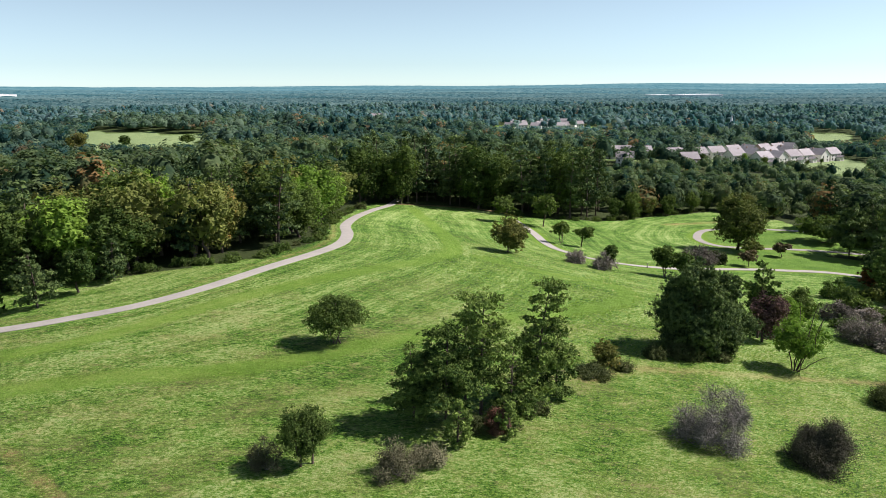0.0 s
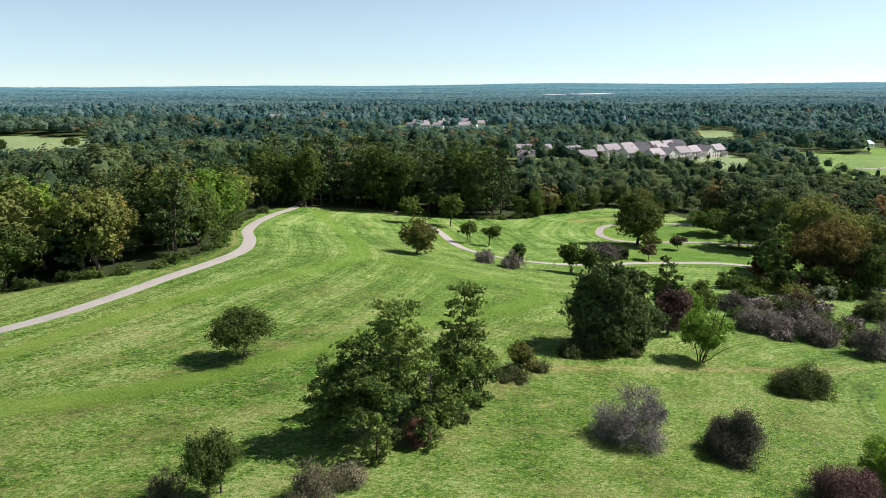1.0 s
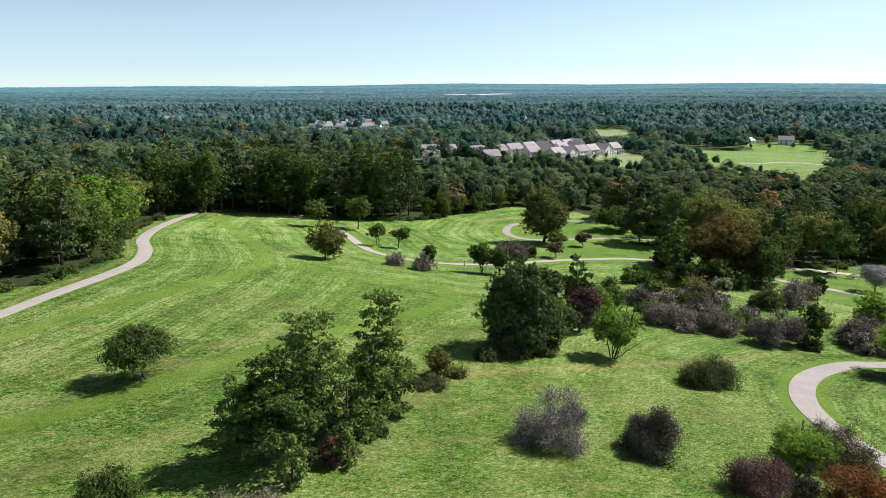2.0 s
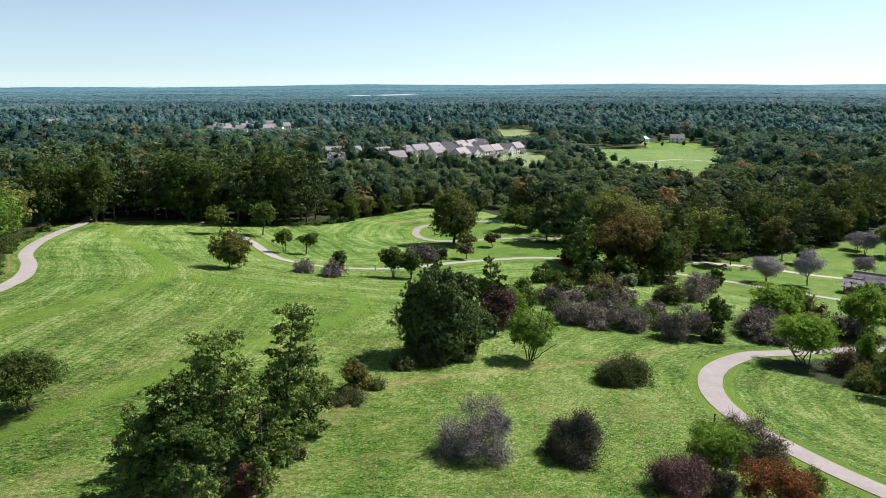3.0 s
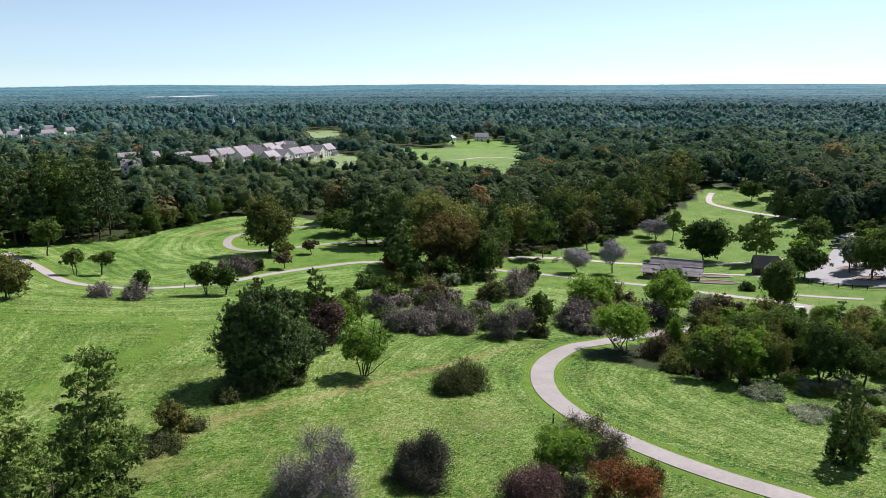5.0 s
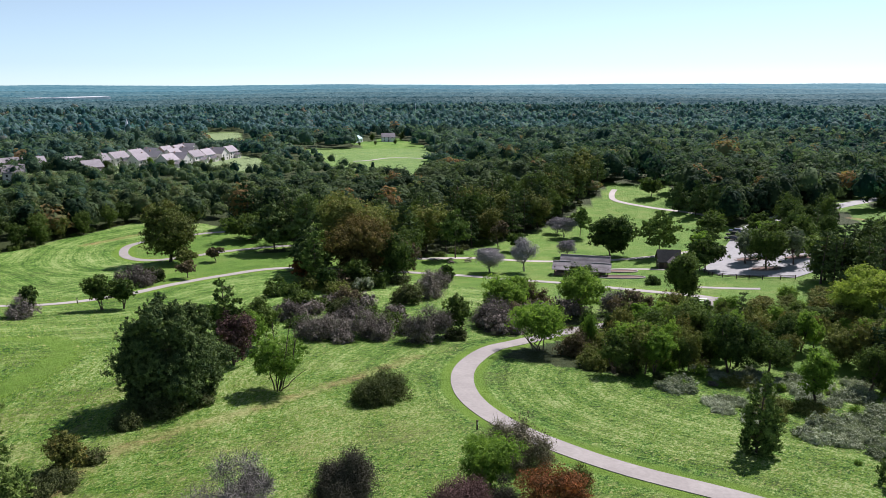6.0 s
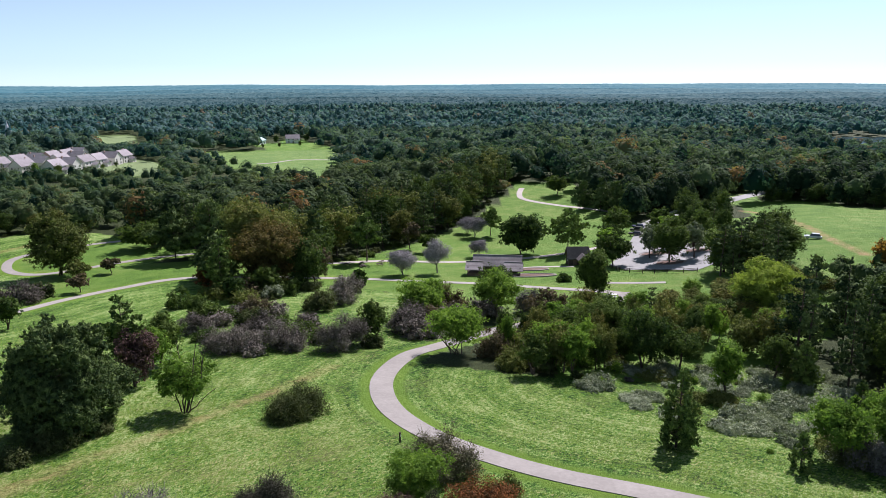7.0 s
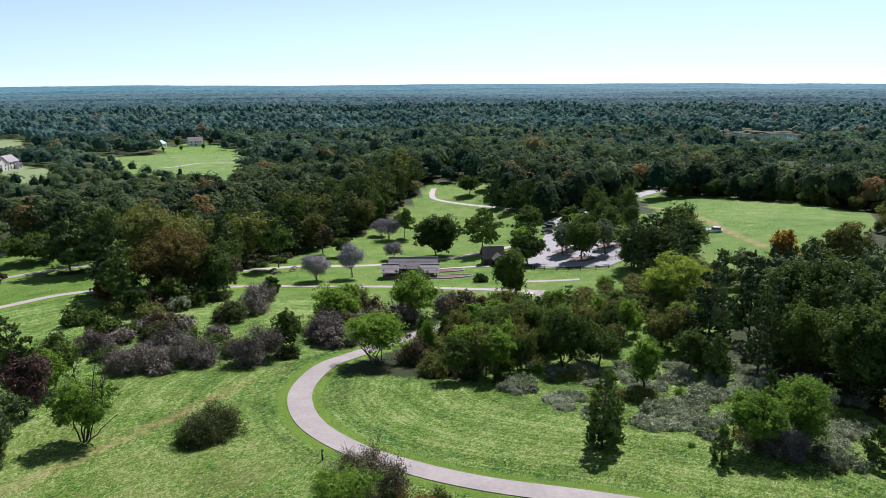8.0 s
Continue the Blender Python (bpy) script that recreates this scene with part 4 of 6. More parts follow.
# ---- trees on the lawns ----
pine(157.1, 164.3, 14.8, 10.6, "tall pine with a long bare trunk on the lawn", 0.42)
tree(183.9, 169.7, 9.4, 6.8, RUSSET, "thin russet tree on the lawn", 0.3, density=0.4)
tree(183.3, 161.7, 6.4, 6.6, OAK, "small green tree on the lawn", 0.25)
LEAFLESS = "leafless grey ornamental tree on the lawn"
for px, py, ph, pw in ((147.9, 142.3, 7.2, 8.5), (156.6, 137.3, 9.0, 7.4), (186.7, 144.0, 5.6, 6.0), (216.4, 166.0, 7.4, 8.3), (221.0, 172.5, 6.4, 7.0)):
    tree(px, py, ph, pw, PALETWIG, LEAFLESS, 0.2, "leafless_tree", GREYBARK, stems=3, density=0.42, size=0.15)
pine(221.5, 162.3, 10.4, 8.6, "pine with a bare trunk on the lawn", 0.35)
tree(197.9, 134.9, 12.8, 13.2, OAK, "round dark green shade tree on the lawn", 0.10, density=0.9, lobes=30)
pine(204.5, 121.6, 14.0, 13.0, "broad pine on the lawn", 0.3)
tree(186.6, 98.3, 10.0, 9.4, OAK, "round green tree beside the shed", 0.15)
tree(150.8, 87.1, 10.8, 7.2, OAK, "egg-shaped green tree with a short trunk beside the path", 0.08, density=0.85, lobes=26, full=1.4)
bush(162.7, 100.6, 3.2, 5.0, OAK, "clipped dark green shrub")
tree(192.1, 84.3, 11.6, 9.6, OAK, "round green tree on a car-park island", 0.14, density=0.6)
tree(205.6, 93.8, 9.8, 8.2, GREYGREEN, "grey-green tree on a car-park island", 0.16)
tree(211.0, 82.5, 11.8, 9.0, OAK, "round dark green tree on a car-park island", 0.14)
tree(198.6, 92.4, 8.6, 7.2, GREYGREEN, "pale grey-green tree on a car-park island", 0.14)
tree(199.8, 80.2, 9.4, 7.6, GREYGREEN, "grey-green tree on a car-park island", 0.14)
tree(217.6, 93.0, 9.6, 7.6, OAK, "dark green tree on a car-park island", 0.12)
tree(229.0, 98.0, 9.0, 7.4, BRIGHT, "light green tree beside the car park", 0.15)
tree(213.0, 111.5, 9.0, 8.0, OAK, "green tree beside the car park", 0.15)
tree(232.0, 117.5, 10.0, 9.0, OAK, "dark green tree beside the car park", 0.15)
tree(246.0, 124.0, 9.4, 8.0, OAK, "green tree beside the car park", 0.15)
tree(204.0, 108.0, 8.4, 7.4, BRIGHT, "light green tree beside the car park", 0.15)
tree(240.0, 105.0, 9.4, 8.6, OAK, "dark green tree beside the car park", 0.12)
tree(300.4, 177.6, 9.5, 12.0, OAK, "wide dark tree on the far lawn", 0.2)
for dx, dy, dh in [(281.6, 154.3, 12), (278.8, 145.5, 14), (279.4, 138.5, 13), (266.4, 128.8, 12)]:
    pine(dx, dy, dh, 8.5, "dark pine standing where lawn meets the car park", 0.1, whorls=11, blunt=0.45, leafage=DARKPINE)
tree(289.0, 205.0, 10.5, 9.0, OAK, "dark green tree beside the far walk", 0.2)
tree(296.0, 209.0, 11.5, 9.0, OAK, "dark green tree beside the far walk", 0.2)

# ---- woods near by, tree by tree ----
def prototypes(kind, n, h, w, leafage, **more):
    made = []
    for i in range(n):
        count[0] += 1
        wood, crown = (pine_parts if kind == "pine" else broadleaf_parts)(500 + count[0], h, w, **more)
        made.append((wood.mesh("trunk", BARK, True), crown.mesh("crown", leafage)))
    return made


WOOD_KINDS = {
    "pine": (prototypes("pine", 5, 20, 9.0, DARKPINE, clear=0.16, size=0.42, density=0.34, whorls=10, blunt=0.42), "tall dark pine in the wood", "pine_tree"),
    "oak": (prototypes("oak", 5, 16, 11, OAK, clear=0.02, size=0.42, density=0.36, lobes=20), "green broadleaf tree in the wood", "broadleaf_tree"),
    "bright": (prototypes("oak", 2, 15, 9, BRIGHT, clear=0.02, size=0.42, density=0.38, lobes=18), "light green broadleaf tree in the wood", "broadleaf_tree"),
    "olive": (prototypes("oak", 2, 15, 11, OLIVE, clear=0.02, size=0.44, density=0.36, lobes=18), "olive-brown broadleaf tree in the wood", "broadleaf_tree"),
    "autumn": (prototypes("oak", 2, 14, 10, AUTUMN, clear=0.03, size=0.44, density=0.36, lobes=18), "browning autumn tree in the wood", "broadleaf_tree"),
}
NOMINAL = {"pine": 20, "oak": 16, "bright": 15, "olive": 15, "autumn": 14}
woods = np.random.default_rng(41)


def wood_tree(kind, x, y, h, wide=1.0):
    made, label, name = WOOD_KINDS[kind]
    wood, crown = made[woods.integers(len(made))]
    ob = thing(name, x, y, label, "tree", "trees of the wood", woods.uniform(0, 360))
    k = h / NOMINAL[kind]
    ob.scale = (k * wide, k * wide, k)
    part("trunk", wood, ob)
    part("crown", crown, ob)


def scatter(poly, spacing, limit=10 ** 6):
    """Uneven but well-spread plan points in a polygon."""
    xs, ys = [p[0] for p in poly], [p[1] for p in poly]
    gx, gy = np.meshgrid(np.arange(min(xs), max(xs), spacing), np.arange(min(ys), max(ys), spacing))
    q = np.stack([gx, gy], -1).reshape(-1, 2) + woods.uniform(-0.42, 0.42, (gx.size, 2)) * spacing
    q = q[inside(poly, q[:, 0], q[:, 1])]
    return q[:limit]


def grow(poly, spacing, kinds, heights, wide=1.0, checked=True):
    names = [k for k, n in kinds for _ in range(n)]
    for x, y in scatter(poly, spacing):
        if (not checked and distance_to(WAY_CURVE, np.array([x]), np.array([y]))[0] > 5) or not is_open(np.array([x]), np.array([y]))[0]:
            wood_tree(names[woods.integers(len(names))], x, y, woods.uniform(*heights), wide * woods.uniform(0.85, 1.15))


PINES = (("pine", 9), ("oak", 2))
LEFT_WOOD = [(-84, 117), (-58, 122), (-47, 126.5), (-35, 134), (-29.5, 148), (-28.5, 160), (-29.5, 175), (-32, 195), (-32.5, 240), (-50, 250), (-52, 180), (-70, 150), (-105, 140)]
LEFT_BACK = [(-105, 140), (-70, 150), (-52, 180), (-50, 250), (-90, 330), (-250, 330), (-150, 170)]
PINE_STAND = [(-38, 250), (-24, 276), (-8, 273), (10, 275), (25, 265), (57, 261), (66, 275), (66, 296), (-30, 305)]
PINE_BACK = [(-40, 290), (-30, 305), (66, 296), (75, 275), (110, 285), (126, 262), (132, 240), (150, 330), (60, 345), (-90, 345)]
MID_FRONT = [(124, 244), (128, 212), (128, 200), (136, 189), (150, 170), (185, 176), (221, 182), (271, 194), (318, 213), (312, 234), (265, 216), (215, 204), (180, 199), (160, 198), (142, 222), (136, 250)]
MID_BACK = [(136, 250), (142, 222), (160, 198), (180, 199), (215, 204), (265, 216), (312, 234), (305, 290), (160, 325)]
LOT_WOOD = [(233, 112), (262, 124), (278, 141), (295, 158), (332, 180), (372, 180), (372, 112), (318, 112), (262, 124)]
LOT_EAST = [(172, 63), (178, 68.5), (206, 68), (207, 60), (192, 54), (174, 53)]
LOT_NORTH = [(226, 97), (262, 109), (300, 104), (272, 92), (240, 80), (228, 84)]
THICKET = [(108, 60), (120, 80), (138, 74), (138, 42), (118, 42), (112, 50)]
THICKET_LOW = [(138, 74), (150, 68), (166, 58), (178, 46), (150, 38), (138, 42)]
RIGHT_WOOD = [(114, 40), (132, 41), (146, 31), (152, 10), (150, -30), (120, -30), (104, -16), (97, 2), (110, 16), (113, 32)]
RIGHT_LOW = [(138, 41), (150, 38), (178, 44), (196, 33), (200, 8), (190, -30), (152, -20), (152, 10), (146, 31)]
FIELD_EAST = [(326, 40), (336, 76), (324, 98), (370, 96), (380, 20), (330, -40), (250, -30), (252, 8), (293, 8)]
FIELD_HEDGE = [(318, 98), (326, 98), (341, 76), (332, 44), (325.5, 43), (335, 76)]
FIELD_SIDE = [(321, 40), (290, 13), (250, 12.5), (232, 16), (232, 8), (262, 4), (296, 4), (326, 36)]
grow(LEFT_WOOD, 7.0, (("oak", 6), ("pine", 6), ("bright", 3), ("olive", 2), ("autumn", 1)), (12, 18.5), 1.2)
grow(PINE_STAND, 7.6, PINES, (21, 27))
grow(MID_FRONT, 6.8, (("oak", 3), ("pine", 13), ("olive", 1), ("autumn", 1)), (12, 19), 1.1)
grow(LOT_EAST, 4.7, (("pine", 6), ("oak", 3)), (10, 14.5), 1.25)
grow(LOT_NORTH, 8.5, (("pine", 3), ("oak", 4)), (9, 13))
grow(THICKET, 5.0, (("oak", 2), ("bright", 5), ("olive", 4), ("pine", 1), ("autumn", 2)), (4.5, 8), 1.0)
grow([(92, 62), (97, 78), (106, 83), (122, 82), (124, 70), (112, 58), (101, 56)], 4.8, (("bright", 5), ("oak", 2), ("olive", 4), ("autumn", 2)), (5, 8.5), 0.8, False)
grow(THICKET_LOW, 4.4, (("oak", 2), ("bright", 5), ("olive", 4), ("autumn", 2)), (3.0, 5.2), 1.7)
grow(RIGHT_WOOD, 6.0, (("pine", 8), ("oak", 2), ("olive", 1)), (11, 16))
grow(FIELD_HEDGE, 4.6, (("pine", 5), ("oak", 2)), (5.5, 8.5), 1.5)
grow(FIELD_SIDE, 5.6, (("oak", 3), ("olive", 3), ("autumn", 2), ("pine", 1)), (3.4, 6.4), 1.5)
for ex, ey, eh, ek in ((71.2, 266.4, 10.5, "oak"), (79, 272, 8, "olive"), (86.6, 273, 8.5, "oak"), (97.9, 279, 8.6, "oak"), (105, 284, 8.6, "oak"), (64, 264, 9, "oak"), (112, 280, 6.5, "autumn"), (117, 272, 9, "autumn"), (124, 266, 7, "olive")):
    wood_tree(ek, ex, ey, eh)

for hx, hy, hh in ((432, 552, 4), (448, 548, 4), (466, 540, 5), (484, 532, 5), (440, 570, 6), (474, 584, 8), (502, 570, 9)):
    wood_tree("oak", hx, hy, hh, 1.2)
tree(-262, 522, 15, 15, AUTUMN, "tall brown-green tree beside a hill field", 0.1)
tree(-240, 548, 8, 10, OAK, "dark green tree beside a hill field", 0.1)
tree(-196, 560, 9, 11, OAK, "dark green tree beside a hill field", 0.1)
bush(-290, 505, 9, 22, RUSSET, "dull red spreading bush beside a hill field")
for hx, hy, hh, hk in ((210, 470, 9, "oak"), (203, 484, 11, "bright"), (196, 478, 8, "pine"), (184, 484, 11, "pine"), (174, 482, 10, "oak"), (166, 492, 9, "oak"), (152, 500, 10, "pine"), (138, 506, 11, "pine"), (128, 508, 9, "oak"), (232, 474, 6, "olive"), (246, 486, 5, "oak"), (262, 498, 5, "oak"), (228, 512, 7, "autumn"), (208, 516, 8, "oak"), (270, 560, 7, "pine"), (292, 560, 8, "pine"), (250, 550, 7, "oak"), (192, 546, 9, "oak"), (174, 536, 10, "oak"), (156, 532, 9, "olive")):
    wood_tree(hk, hx, hy, hh * 0.8, 1.15)

# undergrowth along the wood's edge
EDGE = curve_through([(-80, 117), (-58, 121.5), (-47, 126), (-35, 133.5), (-29.5, 148), (-28.5, 162), (-30, 178), (-32, 200), (-32.5, 235), (-29, 262)], 4.2)
EDGE_EAST = curve_through([(25, 263), (57, 259.5), (75, 269), (106, 282)], 4.5)
EDGE_LAWN = curve_through([(128, 200), (150, 171), (185, 177), (221, 183), (271, 195)], 6.0)
shrub_kinds = [tuple(s.mesh(n, m) for s, n, m in zip(bush_parts(900 + i, 4, 5.5, size=0.30, density=0.34, lobes=16, twigs=900 if leafage == PLUM else 0), ("wood", "foliage"), (BARK, leafage))) for i, leafage in enumerate((OAK, SHRUB, OAK, OLIVE, BRIGHT, PLUM, PLUM, RUSSET, SHRUB))]


def shrub(which, x, y, k, label, group):
    ob = thing("bush", x, y, label, "bush", group, woods.uniform(0, 360))
    ob.scale = (k * 1.1, k * 1.1, k)
    stems, foliage = shrub_kinds[which]
    part("wood", stems, ob)
    part("foliage", foliage, ob)


# low brambles and rough scrub between the saplings
bramble_kinds = [bush_parts(940 + i, 1.15 + 0.2 * i, 5.4, size=0.19, density=0.40, lobes=26, twigs=500)[1].mesh("foliage", leafage) for i, leafage in enumerate((SILVER, SILVER, SILVER, OLIVE))]
for sx, sy in scatter([(89, 59), (84.5, 51), (81.5, 41), (80.6, 34), (80.4, 28.5), (82.5, 22), (86, 15), (100, 14), (114, 20), (116, 34), (110, 46), (101, 60)], 4.3):
    if woods.random() < 0.82:
        which = (0, 1, 2, 0, 1, 3)[woods.integers(6)]
        ob = thing("bramble", sx, sy, "low olive bramble mound in rough scrub" if which == 3 else "low silvery green bramble mound in rough scrub", "bramble", "brambles of the scrub", woods.uniform(0, 360))
        k = woods.uniform(0.7, 1.15)
        ob.scale = (k, k * woods.uniform(0.7, 1.0), k * woods.uniform(0.7, 1.15))
        part("foliage", bramble_kinds[which], ob)
for sx, sy in scatter(SCRUB, 4.6):
    if woods.random() < 0.6:
        shrub((1, 8, 4, 8, 5, 4)[woods.integers(6)], sx, sy, woods.uniform(0.16, 0.40), "low rough scrub in tall grass", "scrub plants")
# shrubs filling the hollow and the thicket
for poly, gap, kinds, size in (([(88, 62), (95, 80), (104, 84), (122, 84), (124, 72), (112, 58), (100, 56)], 4.6, (7, 3, 3, 4, 8, 1), (0.4, 0.85)), ([(97, 93), (128, 94), (131, 104), (124, 113), (104, 112)], 6.6, (0, 4, 5, 6, 7, 3), (1.0, 1.7)), ([(66, 108), (78, 102), (94, 104), (98, 118), (92, 136), (74, 136)], 6.4, (5, 6, 8, 5, 1, 0), (0.7, 1.3)), ([(96, 146), (108, 140), (120, 142), (118, 152), (104, 160), (94, 156)], 5.6, (0, 2, 3, 8, 7), (0.9, 1.6))):
    for sx, sy in scatter(poly, gap):
        if distance_to(WAY_CURVE, np.array([sx]), np.array([sy]))[0] > 4.5 and distance_to(WAY_MID, np.array([sx]), np.array([sy]))[0] > 4:
            which = kinds[woods.integers(len(kinds))]
            shrub(which, sx, sy, woods.uniform(*size), "grey-purple twiggy shrub in the hollow" if which in (5, 6) else "leafy shrub crowding the hollow", "shrubs of the hollow")
for line in (EDGE, EDGE_EAST, EDGE_LAWN):
    for sx, sy in line:
        sx, sy = sx + woods.normal(0, 0.8), sy + woods.normal(0, 0.8)
        shrub((0, 2, 1)[woods.integers(3)], sx, sy, woods.uniform(0.3, 0.85), "leafy undergrowth at the wood's edge", "undergrowth of the wood")

# ---- woods too many to count ----
def crown_forms(level, kinds, seed):
    """Lumpy closed crowns: rounded broadleaf ones, then ragged tapering pines."""
    forms = []
    for i in range(kinds):
        bm = bmesh.new()
        bmesh.ops.create_icosphere(bm, subdivisions=level, radius=1.0)
        bmesh.ops.delete(bm, geom=[v for v in bm.verts if v.co.z < -0.62], context="VERTS")
        shift = Vector((seed + 7.3 * i, 3.1 * i, 1.7))
        for v in bm.verts:
            d = v.co.normalized()
            k = 1 + 0.34 * noise.noise(d * 1.7 + shift) + 0.26 * noise.noise(d * 3.9 + shift)
            if i >= kinds * 0.6:
                k *= 1.0 - 0.24 * max(d.z, -0.4) + 0.16 * math.sin(9 * d.z + 5 * noise.noise(d * 2 + shift))
                v.co = Vector((d.x * k * 0.80, d.y * k * 0.80, d.z * (1.05 + 0.1 * k)))
            else:
                v.co = Vector((d.x * k, d.y * k, d.z * k * 0.95))
        bm.verts.ensure_lookup_table()
        forms.append((np.array([v.co[:] for v in bm.verts]), np.array([[v.index for v in f.verts] for f in bm.faces])))
        bm.free()
    return forms


def canopy_stuff(name, points, heights, widths, level, tufts, each, size, material, label, tints, under=0.2):
    """Crowns for a whole wood, joined; each has one tint, darkened on its lumpy body as inner shade, and loose leafy
    tufts standing out of it.
    """
    rng = np.random.default_rng(len(points))
    n = len(points)
    z = height(points[:, 0], points[:, 1])
    s = Shape()
    kinds = 15
    dark = tints < 0.15
    which = np.where(dark, rng.integers(9, kinds, n), rng.integers(0, 9, n))
    turn = rng.uniform(0, 6.28, n)
    for i, (v, f) in enumerate(crown_forms(level, kinds, 2.0 + level)):
        at = np.nonzero(which == i)[0]
        if not len(at):
            continue
        co, si = np.cos(turn[at])[:, None], np.sin(turn[at])[:, None]
        x, y = v[None, :, 0] * co - v[None, :, 1] * si, v[None, :, 0] * si + v[None, :, 1] * co
        w, h = widths[at][:, None] * 0.37, heights[at][:, None]
        body = np.stack([points[at, :1] + x * w, points[at, 1:] + y * w, z[at][:, None] + h * (0.53 + 0.34 * v[None, :, 2])], -1)
        faces = (f[None] + (np.arange(len(at)) * len(v))[:, None, None]).reshape(-1, 3)
        # Body tint lowered to stand in for shade between the tufts.
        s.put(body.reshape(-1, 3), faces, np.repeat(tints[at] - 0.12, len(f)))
    if tufts:
        slim = np.where(dark, 0.86, 1.0)
        d = on_shell(rng, n * tufts).reshape(n, tufts, 3)
        d[:, :, 2] = np.abs(d[:, :, 2]) * (1 + under) - under
        reach = rng.uniform(0.74, 1.08, (n, tufts, 1))
        taper = np.where(dark[:, None], 1 - 0.2 * d[:, :, 2], 1.0)[..., None] * [1, 1, 0] + [0, 0, 1.0]
        half = np.stack([widths / 2 * slim, widths / 2 * slim, heights * 0.44], -1)[:, None]
        mid = np.stack([points[:, 0], points[:, 1], z + heights * 0.55], -1)[:, None]
        heart = mid + d * half * reach * taper
        o = on_shell(rng, n * tufts * each).reshape(n, tufts, each, 3)
        o[..., 2] = np.abs(o[..., 2]) * 1.2 - 0.2
        rad = (widths * 0.13)[:, None, None, None] * rng.uniform(0.6, 1.3, (n, tufts, 1, 1))
        q = heart[:, :, None] + o * rad
        face = o * 0.45 + d[:, :, None] * 1.0 + [0, 0, 0.15]
        shade = tints[:, None] + rng.normal(0, 0.05, (n, tufts))
        s.leaves(rng, q.reshape(-1, 3), face.reshape(-1, 3), np.repeat(size * widths / 10, tufts * each)[:, None], 1.25, np.repeat(shade.reshape(-1), each), 0.28)
    return tagged(new(name, s.mesh(name, material, True)), label, "woodland", kind="stuff")


def tree_tints(q, rng, seed):
    """Pines dark, broadleaf trees lighter, a few turning; stands of one kind run together."""
    stand = patchy(q, 70, seed + 1) + rng.normal(0, 0.33, len(q))
    t = np.where(stand < 0.40, rng.uniform(-0.06, 0.14, len(q)), np.where(stand < 0.80, rng.uniform(0.16, 0.42, len(q)), rng.uniform(0.36, 0.66, len(q))))
    return np.where(rng.random(len(q)) < 0.03, rng.uniform(0.82, 1.05, len(q)), t)


def wood_points(r0, r1, spacing, seed):
    rng = np.random.default_rng(seed)
    n = int((r1 * r1 - r0 * r0) * radians(136) / 2 / spacing ** 2)
    r = np.sqrt(rng.uniform(r0 * r0, r1 * r1, n))
    a = np.radians(rng.uniform(-10, 126, n))
    q = np.stack([r * np.cos(a), r * np.sin(a)], 1)
    return q[~is_open(q[:, 0], q[:, 1])], rng


def patchy(q, scale, seed):
    """Slow changes over the land, from 0 to 1."""
    a = np.sin(q[:, 0] / scale + seed) * np.cos(q[:, 1] / scale * 1.3 + 2 * seed) + 0.6 * np.sin((q[:, 0] + q[:, 1]) / scale * 2.1 + seed)
    return np.clip(a / 3.2 + 0.5, 0, 1)


def far_wood(name, r0, r1, spacing, seed, level, tufts, each, size, material, label, tall, wide):
    q, rng = wood_points(r0, r1, spacing, seed)
    low = patchy(q, 60, seed)
    h = rng.uniform(*tall, len(q)) * (0.6 + 0.6 * low) * rng.uniform(0.80, 1.16, len(q))
    for poly, k in ((LOW_WOOD, 0.42), (LOW_HILL, 0.42), (LOW_POND, 0.42), (LOW_FAR, 0.38), (LOW_SMALL, 0.5), (LOW_PASTURE, 0.4)):
        h = np.where(inside(poly, q[:, 0], q[:, 1]), h * k, h)
    h, w, tints = valley(q, h, rng.uniform(*wide, len(q)), tree_tints(q, rng, seed), rng)
    return canopy_stuff(name, q, h, w, level, tufts, each, size, material, label, tints)


def valley(q, h, w, tints, rng):
    """Young mixed growth in the valley: lower, narrower and lighter than the woods round it."""
    young = inside(VALLEY, q[:, 0], q[:, 1])
    n = len(q)
    t = np.where(rng.random(n) < 0.25, rng.uniform(0.0, 0.14, n), rng.uniform(0.25, 0.72, n))
    return np.where(young, rng.uniform(4.0, 9.5, n), h), np.where(young, rng.uniform(4.5, 9.0, n), w), np.where(young, t, tints)


VALLEY = [(70, 288), (100, 292), (130, 262), (160, 290), (250, 300), (330, 330), (352, 440), (346, 500), (300, 500), (250, 430), (215, 450), (160, 460), (110, 470), (70, 440)]
LOW_WOOD = [(80, 290), (60, 440), (150, 470), (330, 480), (372, 520), (400, 400), (330, 260), (230, 240), (135, 250)]
LOW_PASTURE = [(288, 362), (340, 420), (372, 540), (352, 545), (300, 420), (262, 350)]
LOW_SMALL = [(280, 555), (330, 545), (385, 655), (335, 668)]
LOW_POND = [(560, 50), (560, 95), (770, 148), (785, 70)]
LOW_FAR = [(40, 700), (60, 870), (200, 885), (190, 700)]
LOW_HILL = [(-100, 330), (-290, 330), (-340, 545), (-150, 530)]
NEARWOOD_POLYS = (LEFT_BACK, PINE_BACK, MID_BACK, LOT_WOOD, FIELD_EAST)
fill = np.vstack([scatter(p, 7.0) for p in NEARWOOD_POLYS])
fill = fill[~is_open(fill[:, 0], fill[:, 1])]
fr = np.random.default_rng(5)
fill_h = fr.uniform(8.5, 16, len(fill)) * np.where(inside(LEFT_BACK, fill[:, 0], fill[:, 1]), 1.45, 1.0) * np.where(inside(LOW_WOOD, fill[:, 0], fill[:, 1]), 0.75, 1)
fill_h, fill_w, fill_t = valley(fill, fill_h, fr.uniform(7.5, 14, len(fill)), tree_tints(fill, fr, 3), fr)
